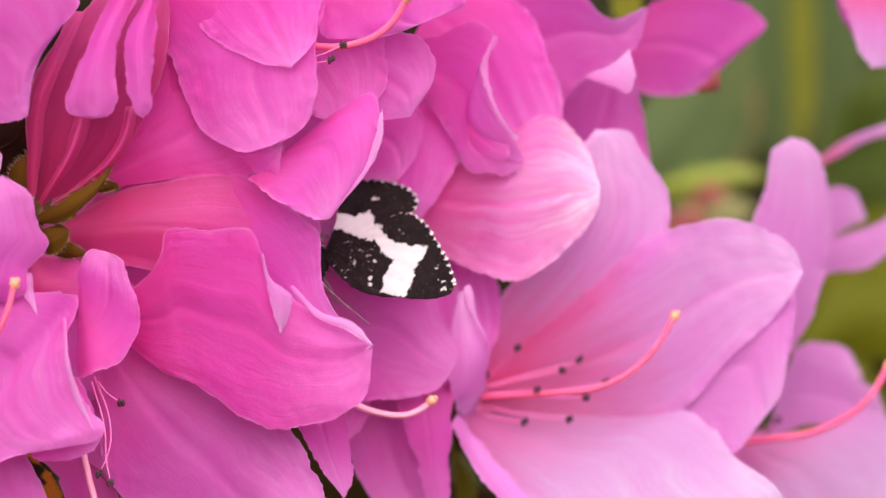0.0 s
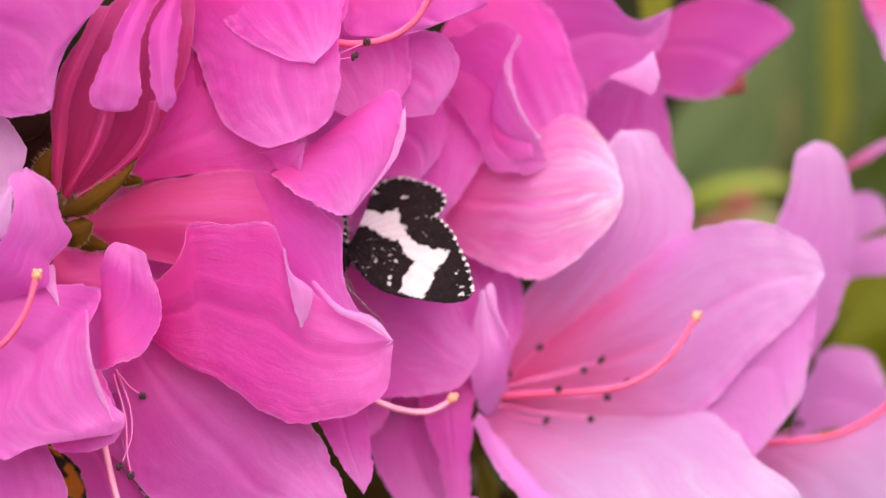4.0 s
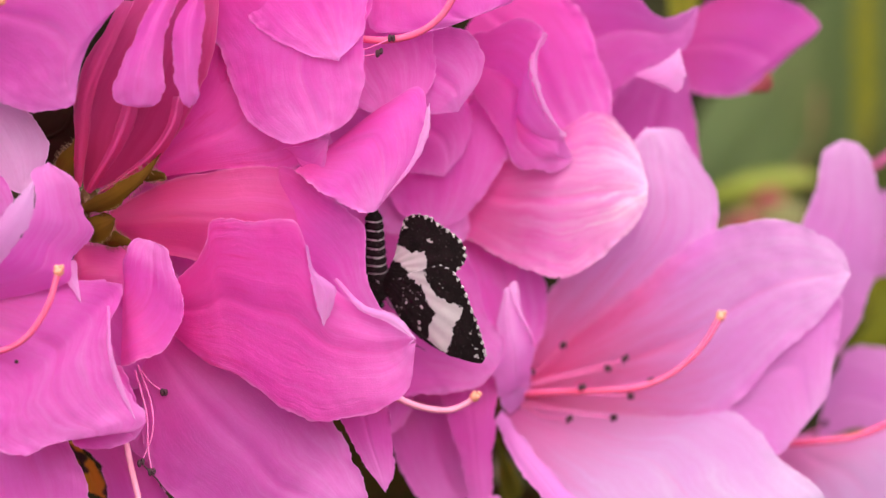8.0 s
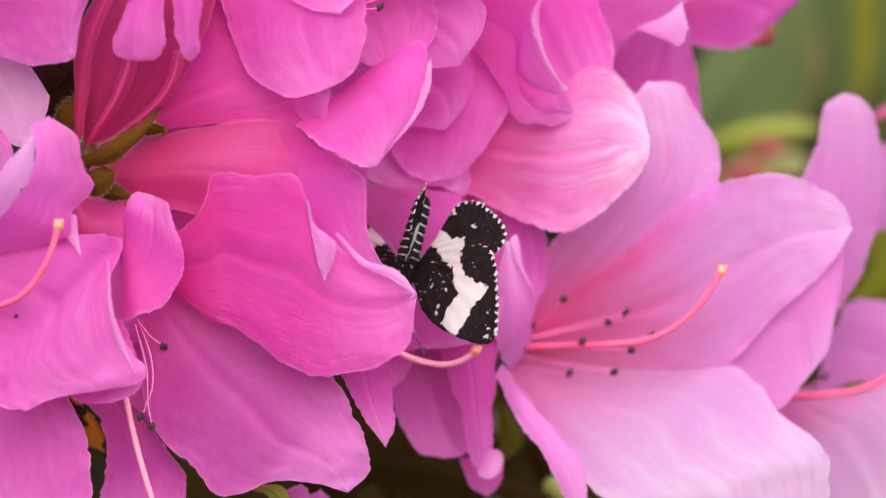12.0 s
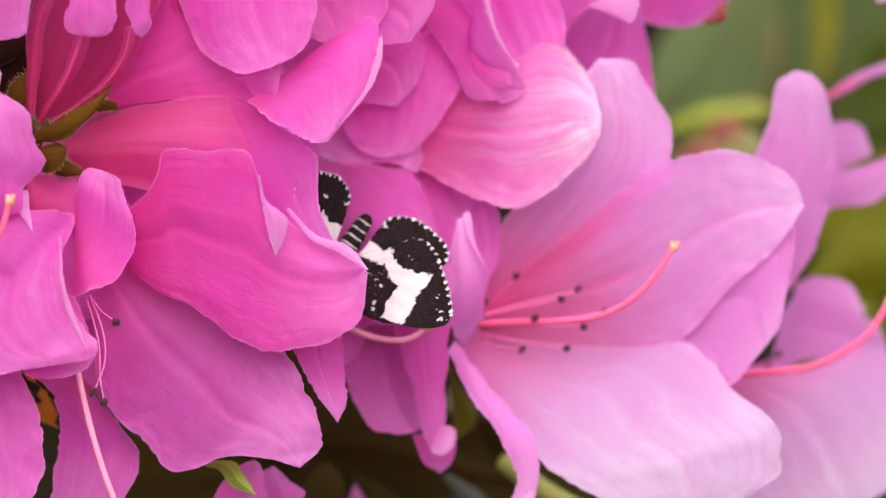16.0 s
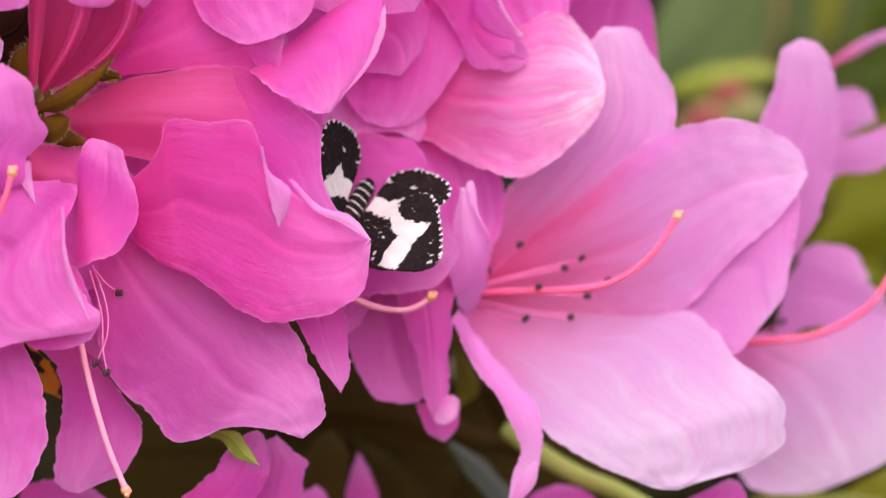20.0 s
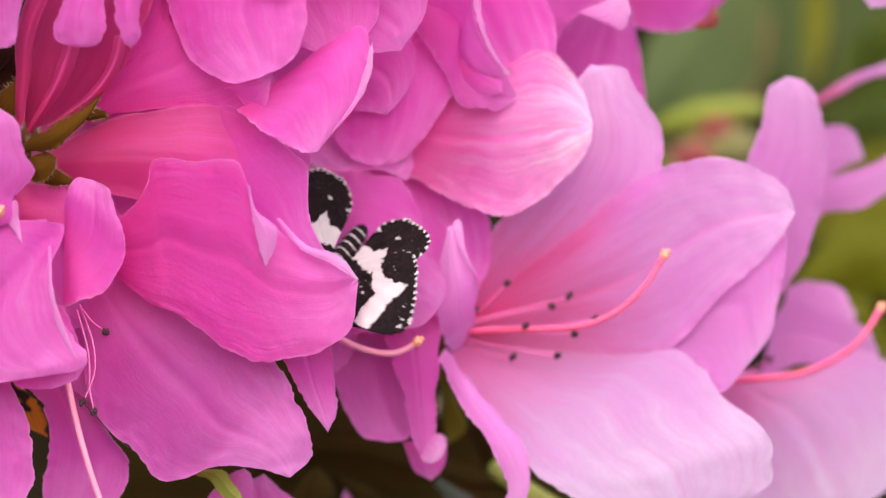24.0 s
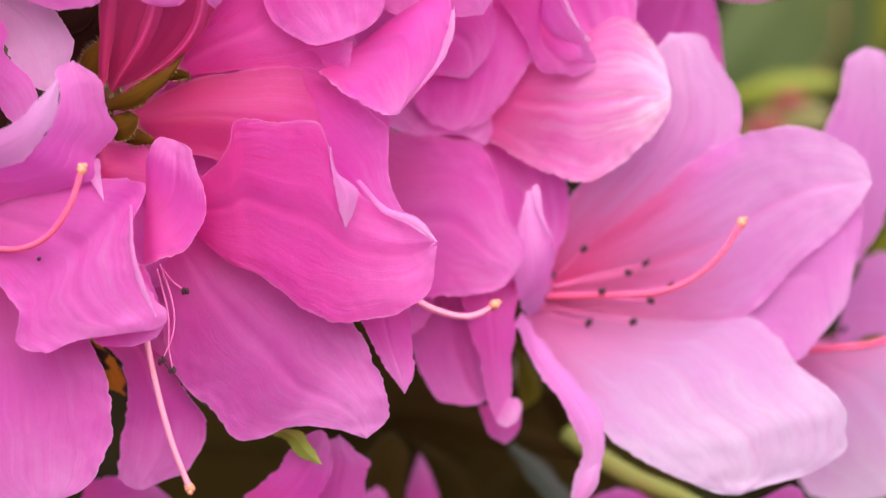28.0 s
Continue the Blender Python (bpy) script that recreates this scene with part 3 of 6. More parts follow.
# branches that carry the flowers
branch = thing("azalea_branch", (20, 120, -600), "brown woody azalea branch rising behind the flowers", "branch")
TWIGS = [
    ((-38.8, 18.0, 12.5), (8.0, 104.0, -12.5)),
    ((-10.0, 38.0, -1.2), (8.0, 104.0, -26.2)),
    ((-61.9, 20.0, 1.7), (8.0, 104.0, -23.3)),
    ((-36.8, 28.0, -9.8), (8.0, 104.0, -34.8)),
    ((-2.7, 64.0, -42.4), (8.0, 104.0, -70.0)),
    ((-39.1, 19.0, 16.4), (8.0, 104.0, -8.6)),
    ((-63.7, 20.0, 32.4), (8.0, 104.0, 7.4)),
    ((-14.2, 32.0, 26.5), (8.0, 104.0, 1.5)),
    ((11.7, 44.0, 24.1), (8.0, 104.0, -0.9)),
    ((9.9, 50.0, -8.3), (8.0, 104.0, -33.3)),
    ((43.8, 62.0, -12.8), (8.0, 104.0, -37.8)),
    ((79.6, 74.0, 57.3), (8.0, 104.0, 25.0)),
]
trunk = [(20, 120, -630), (24, 112, -420), (10, 110, -200), (8, 106, -60), (8, 104, 30)]
v, f, uv = sweep(trunk, 7.0, 2.5, 40, 12)
part("bark", v, f, MAT["bark"], branch, "", uv)
for tip, fork in TWIGS:
    mid = [(a + b) / 2 for a, b in zip(tip, fork)]
    if tip[0] > 30:
        # these come round from outside, beside the cluster
        way = [(20, 120, -300), (tip[0] + 75, 140, -150), (tip[0] + 75, 120, tip[2] + 5), (tip[0] + 30, 90, tip[2] + 6), tip]
        v, f, uv = sweep(way, 2.4, 0.9, 24, 8)
        part("twig", v, f, MAT["bark"], branch, "", uv)
        continue
    v, f, uv = sweep([fork, (mid[0], max(fork[1], tip[1]) + 8, mid[2] - 4), (tip[0], max(95.0, tip[1] + 20), tip[2] - 4), (tip[0], tip[1] + 6, tip[2] - 1), tip], 1.7, 0.9, 16, 8)
    part("twig", v, f, MAT["bark"], branch, "", uv)

# ---- flowers ----
front_flower = thing("azalea_flower", (-38.8, -6.0, 18.5), "bright pink azalea flower with ruffled petals in front", "flower", "flowers of the azalea")
petal(front_flower, [(-36.0, -8.0, 17.9), (-32.6, -9.0, 16.3), (-26.5, -10.0, 15.0), (-20.6, -10.0, 13.1), (-14.8, -9.0, 13.2)], [(-36.0, -8.0, 20.5), (-29.4, -9.0, 24.1), (-22.7, -10.0, 25.4), (-16.8, -10.0, 25.9), (-11.6, -9.0, 23.7)], 3.5, "tube", 0.1, "tube")
petal(front_flower, [(-24.1, -6.5, 19.7), (-19.4, -8.0, 9.8), (-14.0, -9.0, 5.0), (-7.4, -10.0, 4.1), (-2.8, -11.0, 4.5), (-0.3, -12.0, 5.9)], [(-19.0, -7.5, 24.6), (-15.0, -10.6, 25.9), (-10.2, -11.0, 22.3), (-6.4, -10.5, 19.2), (-5.9, -10.5, 13.3), (-3.5, -11.0, 8.8), (-0.3, -12.0, 5.9)], -1.5, "pink", 0.3)
petal(front_flower, [(-31.1, -9.0, 10.4), (-28.0, -14.0, 12.1), (-24.2, -16.0, 16.7), (-23.7, -16.0, 19.6), (-18.9, -17.0, 19.3), (-14.1, -17.0, 19.6), (-12.6, -16.0, 16.5), (-12.0, -15.0, 13.6), (-9.4, -13.5, 11.7), (-5.7, -12.5, 9.3), (-1.3, -12.0, 7.5), (-0.1, -12.0, 5.6)], [(-31.5, -9.0, 10.0), (-25.6, -12.0, 3.9), (-19.6, -13.0, 1.1), (-14.4, -13.0, -2.7), (-11.7, -13.0, -3.8), (-7.8, -13.0, -3.1), (-3.3, -13.0, -1.9), (-0.9, -12.0, 0.3), (-0.1, -12.0, 5.6)], -2.0, "flush", 0.24, fold=(0.36, 0.6, 0.24))
petal(front_flower, [(-32.1, -9.0, 2.5), (-31.8, -9.0, -6.1), (-29.7, -8.0, -11.4), (-26.1, -8.0, -14.3), (-23.4, -8.0, -17.5), (-20.4, -8.0, -17.7), (-17.1, -9.0, -16.1), (-12.4, -10.0, -16.0), (-7.8, -10.0, -17.1)], [(-28.6, -8.0, 7.8), (-16.0, -8.0, 2.6), (-10.7, -8.0, -2.6), (-8.0, -8.0, -6.5), (-5.6, -9.0, -11.7), (-5.5, -9.0, -14.9), (-7.8, -10.0, -17.1)], 2.5, "pink_dim", 0.35)
petal(front_flower, [(-39.1, -4.0, 19.5), (-33.0, -4.0, 11.6), (-24.3, -4.0, 7.7), (-14.4, -4.0, 5.2)], [(-36.5, -4.0, 26.8), (-26.5, -4.0, 28.3), (-14.6, -4.0, 27.1), (-6.5, -4.0, 19.9), (-14.4, -4.0, 5.2)], 0.5, "deep", 0.3)
petal(front_flower, [(-9.6, -13.8, 12.8), (-6.5, -14.0, 9.3), (-3.2, -14.0, 8.0), (-0.1, -13.6, 6.0)], [(-9.2, -13.8, 13.0), (-5.7, -14.0, 9.8), (-2.6, -14.0, 8.8), (0.0, -13.6, 6.1)], 0.3, "pale", 0.15, "petal_rim")
petal(front_flower, [(-12.8, -16.6, 16.8), (-12.0, -16.4, 13.0), (-11.2, -16.0, 9.7), (-10.6, -15.4, 7.5)], [(-12.4, -16.4, 16.6), (-11.7, -16.0, 13.8), (-9.2, -15.8, 11.7), (-9.5, -15.6, 9.7), (-10.6, -15.4, 7.5)], 0.5, "lilac", 0.15, "petal_rim")
v, f, uv = sweep([(-38.8, 18.0, 12.5), (-38.8, 8.0, 13.5), (-38.8, -6.0, 18.5)], 0.9, 1.1, 12, 8)
part("pedicel", v, f, MAT["sepal"], front_flower, "short green flower stalk", uv)
stamen(front_flower, [(-32.1, -9.5, 2.0), (-31.0, -10.0, 0.7), (-29.4, -9.5, -0.5)])
stamen(front_flower, [(-32.5, -9.2, 2.6), (-30.8, -10.2, -1.9), (-30.6, -10.4, -5.2), (-31.9, -10.4, -8.8)])
stamen(front_flower, [(-32.8, -9.3, 2.0), (-31.3, -10.2, -3.2), (-31.1, -10.4, -7.1), (-30.6, -10.4, -9.8)])
sepal(front_flower, [(-38.9, -13.0, 21.1), (-37.3, -14.0, 22.2), (-34.4, -14.5, 23.7), (-31.8, -14.0, 25.4), (-29.8, -13.0, 27.2)], [(-38.9, -13.0, 20.1), (-36.0, -14.0, 20.5), (-33.4, -14.5, 22.0), (-31.2, -14.0, 24.4), (-29.8, -13.0, 27.2)], 0.8, 1)
sepal(front_flower, [(-38.8, -12.0, 19.5), (-37.8, -13.0, 20.0), (-36.1, -13.0, 20.3), (-35.0, -13.0, 19.6)], [(-38.3, -12.0, 17.2), (-36.7, -13.0, 16.9), (-35.4, -13.0, 18.1), (-35.0, -13.0, 19.6)], 0.9, 2)
sepal(front_flower, [(-37.2, -9.0, 17.5), (-35.8, -9.5, 18.3), (-33.5, -9.5, 17.2)], [(-36.8, -9.0, 16.5), (-35.1, -9.5, 16.4), (-33.5, -9.5, 16.6), (-33.5, -9.5, 17.2)], 0.5, 3)
sepal(front_flower, [(-42.4, -11.0, 25.3), (-41.6, -11.5, 27.0), (-40.2, -11.5, 28.3), (-39.8, -11.5, 28.9)], [(-41.0, -11.0, 23.7), (-39.7, -11.5, 25.0), (-39.4, -11.5, 26.6), (-39.8, -11.5, 28.9)], 0.7, 4)
sepal(front_flower, [(-32.3, -9.0, 24.2), (-31.5, -9.0, 25.3), (-29.7, -9.0, 25.0)], [(-31.7, -9.0, 24.0), (-30.3, -9.0, 24.3), (-29.7, -9.0, 24.5), (-29.7, -9.0, 25.0)], 0.3, 5)

moth_flower = thing("azalea_flower", (-10.0, 14.0, 4.8), "pink azalea flower whose petal carries the moth", "flower", "flowers of the azalea")
petal(moth_flower, [(-9.4, 3.0, 2.4), (-6.6, 3.0, -1.6), (-1.3, 3.0, -1.0), (4.1, 3.0, -0.5), (7.3, 3.0, 0.6), (8.9, 3.0, 2.3)], [(-11.0, 4.0, 20.5), (-4.2, 4.0, 18.7), (-0.2, 4.0, 18.4), (4.4, 4.0, 17.3), (6.6, 4.0, 13.7), (7.5, 4.0, 10.0), (9.8, 4.0, 6.3), (9.8, 4.0, 4.3), (8.9, 3.0, 2.3)], 0.5, "pink", 0.3)
petal(moth_flower, [(-11.9, -6.0, 3.9), (-9.4, -6.0, -2.7), (-7.4, -6.0, -6.7), (-5.2, -6.5, -10.0), (-3.6, -6.5, -12.0)], [(-4.5, -6.0, 0.7), (-3.1, -6.5, -2.5), (-2.9, -6.5, -6.5), (-2.8, -6.5, -10.3), (-3.6, -6.5, -12.0)], 0.4, "pink", 0.2)
petal(moth_flower, [(-7.6, 9.0, 1.6), (-4.1, 8.0, -5.8), (-2.4, 8.0, -9.9), (0.1, 8.0, -13.4), (2.8, 8.0, -13.9), (5.2, 8.0, -13.6)], [(-0.2, 9.0, 3.7), (5.3, 9.0, 1.0), (6.8, 9.0, -6.4), (6.1, 9.0, -12.6), (5.2, 8.0, -13.6)], -1.5, "mauve", 0.3)
petal(moth_flower, [(-0.8, 7.0, 3.7), (2.6, 6.0, -1.9), (4.4, 6.0, -7.0), (5.9, 6.0, -12.4), (7.3, 6.0, -16.4)], [(6.0, 7.0, 3.8), (8.9, 7.0, 0.8), (9.1, 6.0, -3.6), (8.7, 6.0, -9.0), (8.6, 6.0, -13.0), (7.3, 6.0, -16.4)], 1, "mauve", 0.3)
petal(moth_flower, [(7.0, 6.0, -15.2), (7.5, 5.2, -16.0), (8.4, 4.8, -16.2)], [(8.4, 6.0, -12.6), (9.7, 5.2, -12.8), (10.1, 4.8, -14.2), (9.4, 4.8, -15.6), (8.4, 4.8, -16.2)], 0.6, "pale", 0.15)
petal(moth_flower, [(4.8, 10.0, -14.0), (6.2, 10.0, -17.4), (8.2, 10.0, -18.6)], [(10.2, 10.0, -13.3), (9.6, 10.0, -17.4), (8.2, 10.0, -18.6)], 0.6, "deep", 0.15)
petal(moth_flower, [(-4.4, 6.5, 23.4), (-0.2, 6.5, 11.9), (5.3, 6.5, 2.4), (9.3, 8.0, -0.6)], [(3.7, 8.0, 25.5), (11.1, 10.5, 20.2), (15.0, 11.0, 11.9), (13.4, 10.5, 3.5), (9.3, 8.5, -0.7)], 0.5, "pink", 0.3)
petal(moth_flower, [(-13.6, 5.0, 6.3), (-10.8, 5.0, -0.4), (-8.7, 5.0, -4.4), (-6.0, 5.0, -6.4)], [(-6.8, 5.0, 7.8), (-1.4, 5.0, 3.8), (-0.7, 5.0, -0.9), (-2.6, 5.0, -5.0), (-6.0, 5.0, -6.4)], 0.4, "deep", 0.3)
v, f, uv = sweep([(-10.0, 38.0, -1.2), (-10.0, 28.0, -0.2), (-10.0, 14.0, 4.8)], 0.9, 1.1, 12, 8)
part("pedicel", v, f, MAT["sepal"], moth_flower, "short green flower stalk", uv)
swaying_style = style(moth_flower, [(-5.8, -1.0, 0.4), (-3.1, -0.5, -0.8), (0.3, 0.0, -2.1), (3.6, 0.0, -2.4), (5.6, 0.0, -1.6), (6.6, 0.0, -0.8)], 0.42, 0.34, "style_pale")
swaying_foot = (4.2, -15.0, -4.4)

side_flower = thing("azalea_flower", (-61.9, -4.0, 7.7), "bright pink azalea flower with curled white-edged petals", "flower", "flowers of the azalea")
petal(side_flower, [(-58.5, -18.0, 11.1), (-54.0, -22.0, 13.6), (-50.0, -23.0, 13.3), (-46.7, -24.0, 14.8), (-43.6, -23.0, 19.0), (-43.3, -22.0, 22.9), (-44.0, -21.0, 24.7), (-42.0, -20.0, 25.8)], [(-57.2, -17.0, 5.2), (-50.6, -18.0, 9.2), (-44.8, -18.0, 10.6), (-39.5, -18.0, 12.3), (-39.3, -18.0, 15.2), (-37.1, -18.0, 17.9), (-38.2, -19.0, 20.7), (-38.9, -20.0, 23.6), (-42.0, -20.0, 25.8)], -2, "deep", 0.3)
petal(side_flower, [(-57.9, -22.0, 13.0), (-53.6, -25.0, 15.8), (-49.8, -25.0, 17.5), (-46.6, -25.0, 19.6), (-44.3, -23.0, 22.5), (-43.4, -22.0, 23.6)], [(-58.5, -18.0, 10.4), (-54.0, -22.3, 12.9), (-50.0, -23.3, 13.1), (-46.5, -24.3, 14.8), (-43.5, -23.3, 19.0), (-43.4, -22.0, 23.6)], 1.2, "lilac", 0.2)
petal(side_flower, [(-40.1, -18.2, 12.3), (-38.9, -18.0, 10.7), (-38.3, -18.0, 9.8)], [(-39.9, -18.2, 14.3), (-39.0, -18.0, 14.7), (-38.7, -17.7, 12.6), (-38.3, -18.0, 9.8)], 0.3, "pale", 0.1)
petal(side_flower, [(-58.9, -15.0, 6.5), (-54.6, -17.0, 3.3), (-49.7, -19.0, -0.5), (-47.6, -20.0, -3.6), (-47.7, -20.0, -6.7), (-44.3, -20.0, -7.8), (-42.0, -20.0, -6.6), (-37.3, -19.0, -5.3)], [(-57.7, -15.0, 12.4), (-51.0, -16.0, 13.1), (-41.7, -17.0, 12.5), (-35.8, -17.0, 12.4), (-33.8, -16.0, 11.7), (-35.0, -18.0, 6.9), (-34.2, -18.5, 2.4), (-31.9, -18.0, -1.5), (-30.8, -18.0, -3.1), (-31.9, -18.0, -4.6), (-37.3, -19.0, -5.3)], 1.6, "pink", 0.45)
petal(side_flower, [(-35.3, -17.6, 9.5), (-35.1, -18.4, 4.3), (-34.1, -18.3, 0.4), (-31.9, -18.3, -3.4)], [(-35.1, -17.2, 9.5), (-34.6, -18.9, 4.3), (-33.5, -18.8, 1.1), (-31.9, -18.3, -3.4)], 0.2, "pale", 0.1)
petal(side_flower, [(-39.9, -16.0, -3.6), (-38.9, -16.0, -6.6), (-35.6, -16.0, -7.0), (-32.1, -16.0, -5.8)], [(-35.8, -16.0, 2.9), (-33.9, -15.0, 2.3), (-31.9, -15.0, -1.6), (-30.9, -15.0, -3.5), (-32.1, -16.0, -5.8)], 0.5, "deep", 0.2)
petal(side_flower, [(-34.1, -11.0, 11.4), (-33.8, -13.0, 16.0), (-32.7, -13.0, 17.3), (-30.9, -13.0, 17.1)], [(-34.0, -14.0, 2.3), (-32.2, -16.0, 3.2), (-28.6, -16.0, 4.8), (-27.0, -16.0, 7.6), (-26.9, -16.0, 10.9), (-28.0, -15.0, 13.5), (-29.0, -14.0, 16.2), (-30.9, -13.0, 17.1)], -1.8, "pink", 0.3)
petal(side_flower, [(-40.2, -10.0, 13.3), (-39.6, -10.0, 16.3), (-36.7, -9.0, 16.5), (-33.4, -9.0, 16.0)], [(-40.4, -10.0, 10.7), (-38.4, -11.0, 10.7), (-35.8, -11.0, 10.7), (-33.1, -11.0, 10.8)], 2.2, "tube", 0.05, "tube")
petal(side_flower, [(-58.2, -11.0, 5.6), (-57.1, -13.0, -12.6), (-52.9, -14.0, -24.2), (-45.0, -14.0, -25.7)], [(-43.1, -11.0, 4.5), (-41.6, -12.0, -3.3), (-39.5, -13.0, -7.3), (-38.0, -13.0, -11.0), (-37.3, -13.0, -14.9), (-37.7, -13.0, -18.9), (-39.9, -13.5, -23.4), (-45.0, -14.0, -25.7)], 1.2, "pink", 0.35)
petal(side_flower, [(-42.7, -8.0, 11.3), (-40.0, -8.0, 5.4), (-35.9, -8.0, 0.1), (-29.3, -8.0, 0.2)], [(-38.8, -8.0, 17.3), (-30.8, -8.0, 14.8), (-25.4, -8.0, 9.5), (-26.0, -8.0, 2.9), (-29.3, -8.0, 0.2)], 0.5, "deep", 0.3)
petal(side_flower, [(-38.1, -6.0, 5.0), (-36.0, -6.0, -1.6), (-34.0, -6.0, -6.9), (-30.6, -6.0, -9.5)], [(-30.8, -6.0, 6.4), (-27.4, -6.0, 2.4), (-26.7, -6.0, -4.2), (-28.0, -6.0, -8.1), (-30.6, -6.0, -9.5)], 0.4, "deep", 0.3)
v, f, uv = sweep([(-61.9, 20.0, 1.7), (-61.9, 10.0, 2.7), (-61.9, -4.0, 7.7)], 0.9, 1.1, 12, 8)
part("pedicel", v, f, MAT["sepal"], side_flower, "short green flower stalk", uv)
style(side_flower, [(-57.4, -16.0, 5.2), (-52.5, -18.0, 4.3), (-47.7, -20.0, 4.1), (-44.3, -21.5, 5.6), (-41.6, -22.3, 9.4), (-40.4, -22.6, 13.3)], 0.36, 0.36)
stamen(side_flower, [(-57.4, -16.0, 7.8), (-55.2, -18.0, 7.2), (-53.5, -19.0, 7.6)])
stamen(side_flower, [(-57.4, -16.0, 5.2), (-55.1, -18.0, 4.9), (-53.4, -19.0, 4.9)])
stamen(side_flower, [(-57.3, -16.0, 0.7), (-55.0, -18.3, 0.4), (-53.3, -19.2, 0.3)])

low_flower = thing("azalea_flower", (-36.8, 4.0, -3.8), "pink azalea flower hanging low with a long style", "flower", "flowers of the azalea")
petal(low_flower, [(-41.1, -5.0, -5.5), (-37.2, -4.0, -9.5), (-36.3, -4.0, -14.1), (-37.1, -4.0, -19.5), (-37.2, -4.0, -23.1), (-35.7, -4.0, -24.2), (-34.4, -4.0, -24.3)], [(-32.5, -5.0, -3.4), (-31.1, -5.0, -8.7), (-29.4, -5.0, -12.7), (-27.1, -4.0, -15.7), (-27.3, -4.0, -18.7), (-29.4, -4.0, -22.0), (-31.7, -4.0, -23.0), (-34.4, -4.0, -24.3)], 1.2, "pink", 0.35)
petal(low_flower, [(-42.4, 8.0, -24.4), (-38.4, 8.0, -23.7), (-34.3, 8.0, -24.4)], [(-43.8, 8.0, -29.9), (-36.9, 8.0, -30.5), (-31.5, 8.0, -27.0), (-34.3, 8.0, -24.4)], 1, "deep", 0.2)
petal(low_flower, [(-22.6, -1.0, -25.1), (-19.2, -2.0, -22.0), (-17.3, -2.0, -19.3), (-15.3, -2.0, -17.2), (-13.6, -2.0, -16.7)], [(-17.3, 0.0, -29.5), (-13.8, -1.0, -25.0), (-12.6, -2.0, -22.6), (-12.2, -2.0, -19.3), (-12.8, -2.0, -17.3), (-13.6, -2.0, -16.7)], 1.4, "deep", 0.25)
petal(low_flower, [(-16.2, 3.0, -29.1), (-14.9, 3.0, -23.7), (-13.6, 3.0, -18.9), (-11.6, 3.0, -17.6)], [(-9.4, 3.0, -30.3), (-8.5, 3.0, -25.2), (-8.2, 3.0, -21.9), (-7.8, 3.0, -20.9), (-9.9, 3.0, -19.2), (-11.6, 3.0, -17.6)], 0.8, "deep", 0.25)
v, f, uv = sweep([(-36.8, 28.0, -9.8), (-36.8, 18.0, -8.8), (-36.8, 4.0, -3.8)], 0.9, 1.1, 12, 8)
part("pedicel", v, f, MAT["sepal"], low_flower, "short green flower stalk", uv)
style(low_flower, [(-34.0, -9.5, -5.2), (-33.3, -9.5, -8.5), (-32.0, -9.0, -13.8), (-30.4, -8.0, -19.1), (-28.6, -7.0, -23.6)], 0.36, 0.36, "style_pale")

shaded_flower = thing("azalea_flower", (-2.7, 40.0, -36.4), "deep pink azalea flower in the shade below", "flower", "flowers of the azalea")
petal(shaded_flower, [(-4.9, 24.0, -32.1), (-4.3, 24.0, -26.5), (-3.6, 24.0, -23.7), (-2.6, 24.0, -20.9)], [(0.0, 24.0, -32.1), (-0.2, 24.0, -26.4), (-1.1, 24.0, -23.6), (-2.6, 24.0, -20.9)], 0.6, "deep", 0.2)
petal(shaded_flower, [(-10.2, 18.0, -31.7), (-9.6, 18.0, -26.1), (-7.5, 18.0, -24.6)], [(-4.6, 18.0, -31.6), (-5.4, 18.0, -27.4), (-6.5, 18.0, -25.4), (-7.5, 18.0, -24.6)], 0.6, "deep", 0.2)
petal(shaded_flower, [(17.9, 20.0, -30.1), (18.5, 20.0, -25.9), (22.0, 20.0, -24.2)], [(27.2, 20.0, -29.9), (27.2, 20.0, -26.5), (25.1, 20.0, -24.8), (22.0, 20.0, -24.2)], 0.6, "pink", 0.2)
petal(shaded_flower, [(35.2, 9.0, -26.2), (39.2, 9.0, -24.1), (42.6, 9.0, -22.5)], [(44.7, 9.0, -28.1), (45.0, 9.0, -25.3), (43.9, 9.0, -23.0), (42.6, 9.0, -22.5)], 0.6, "deep", 0.2)
v, f, uv = sweep([(-2.7, 64.0, -42.4), (-2.7, 54.0, -41.4), (-2.7, 40.0, -36.4)], 0.9, 1.1, 12, 8)
part("pedicel", v, f, MAT["sepal"], shaded_flower, "short green flower stalk", uv)

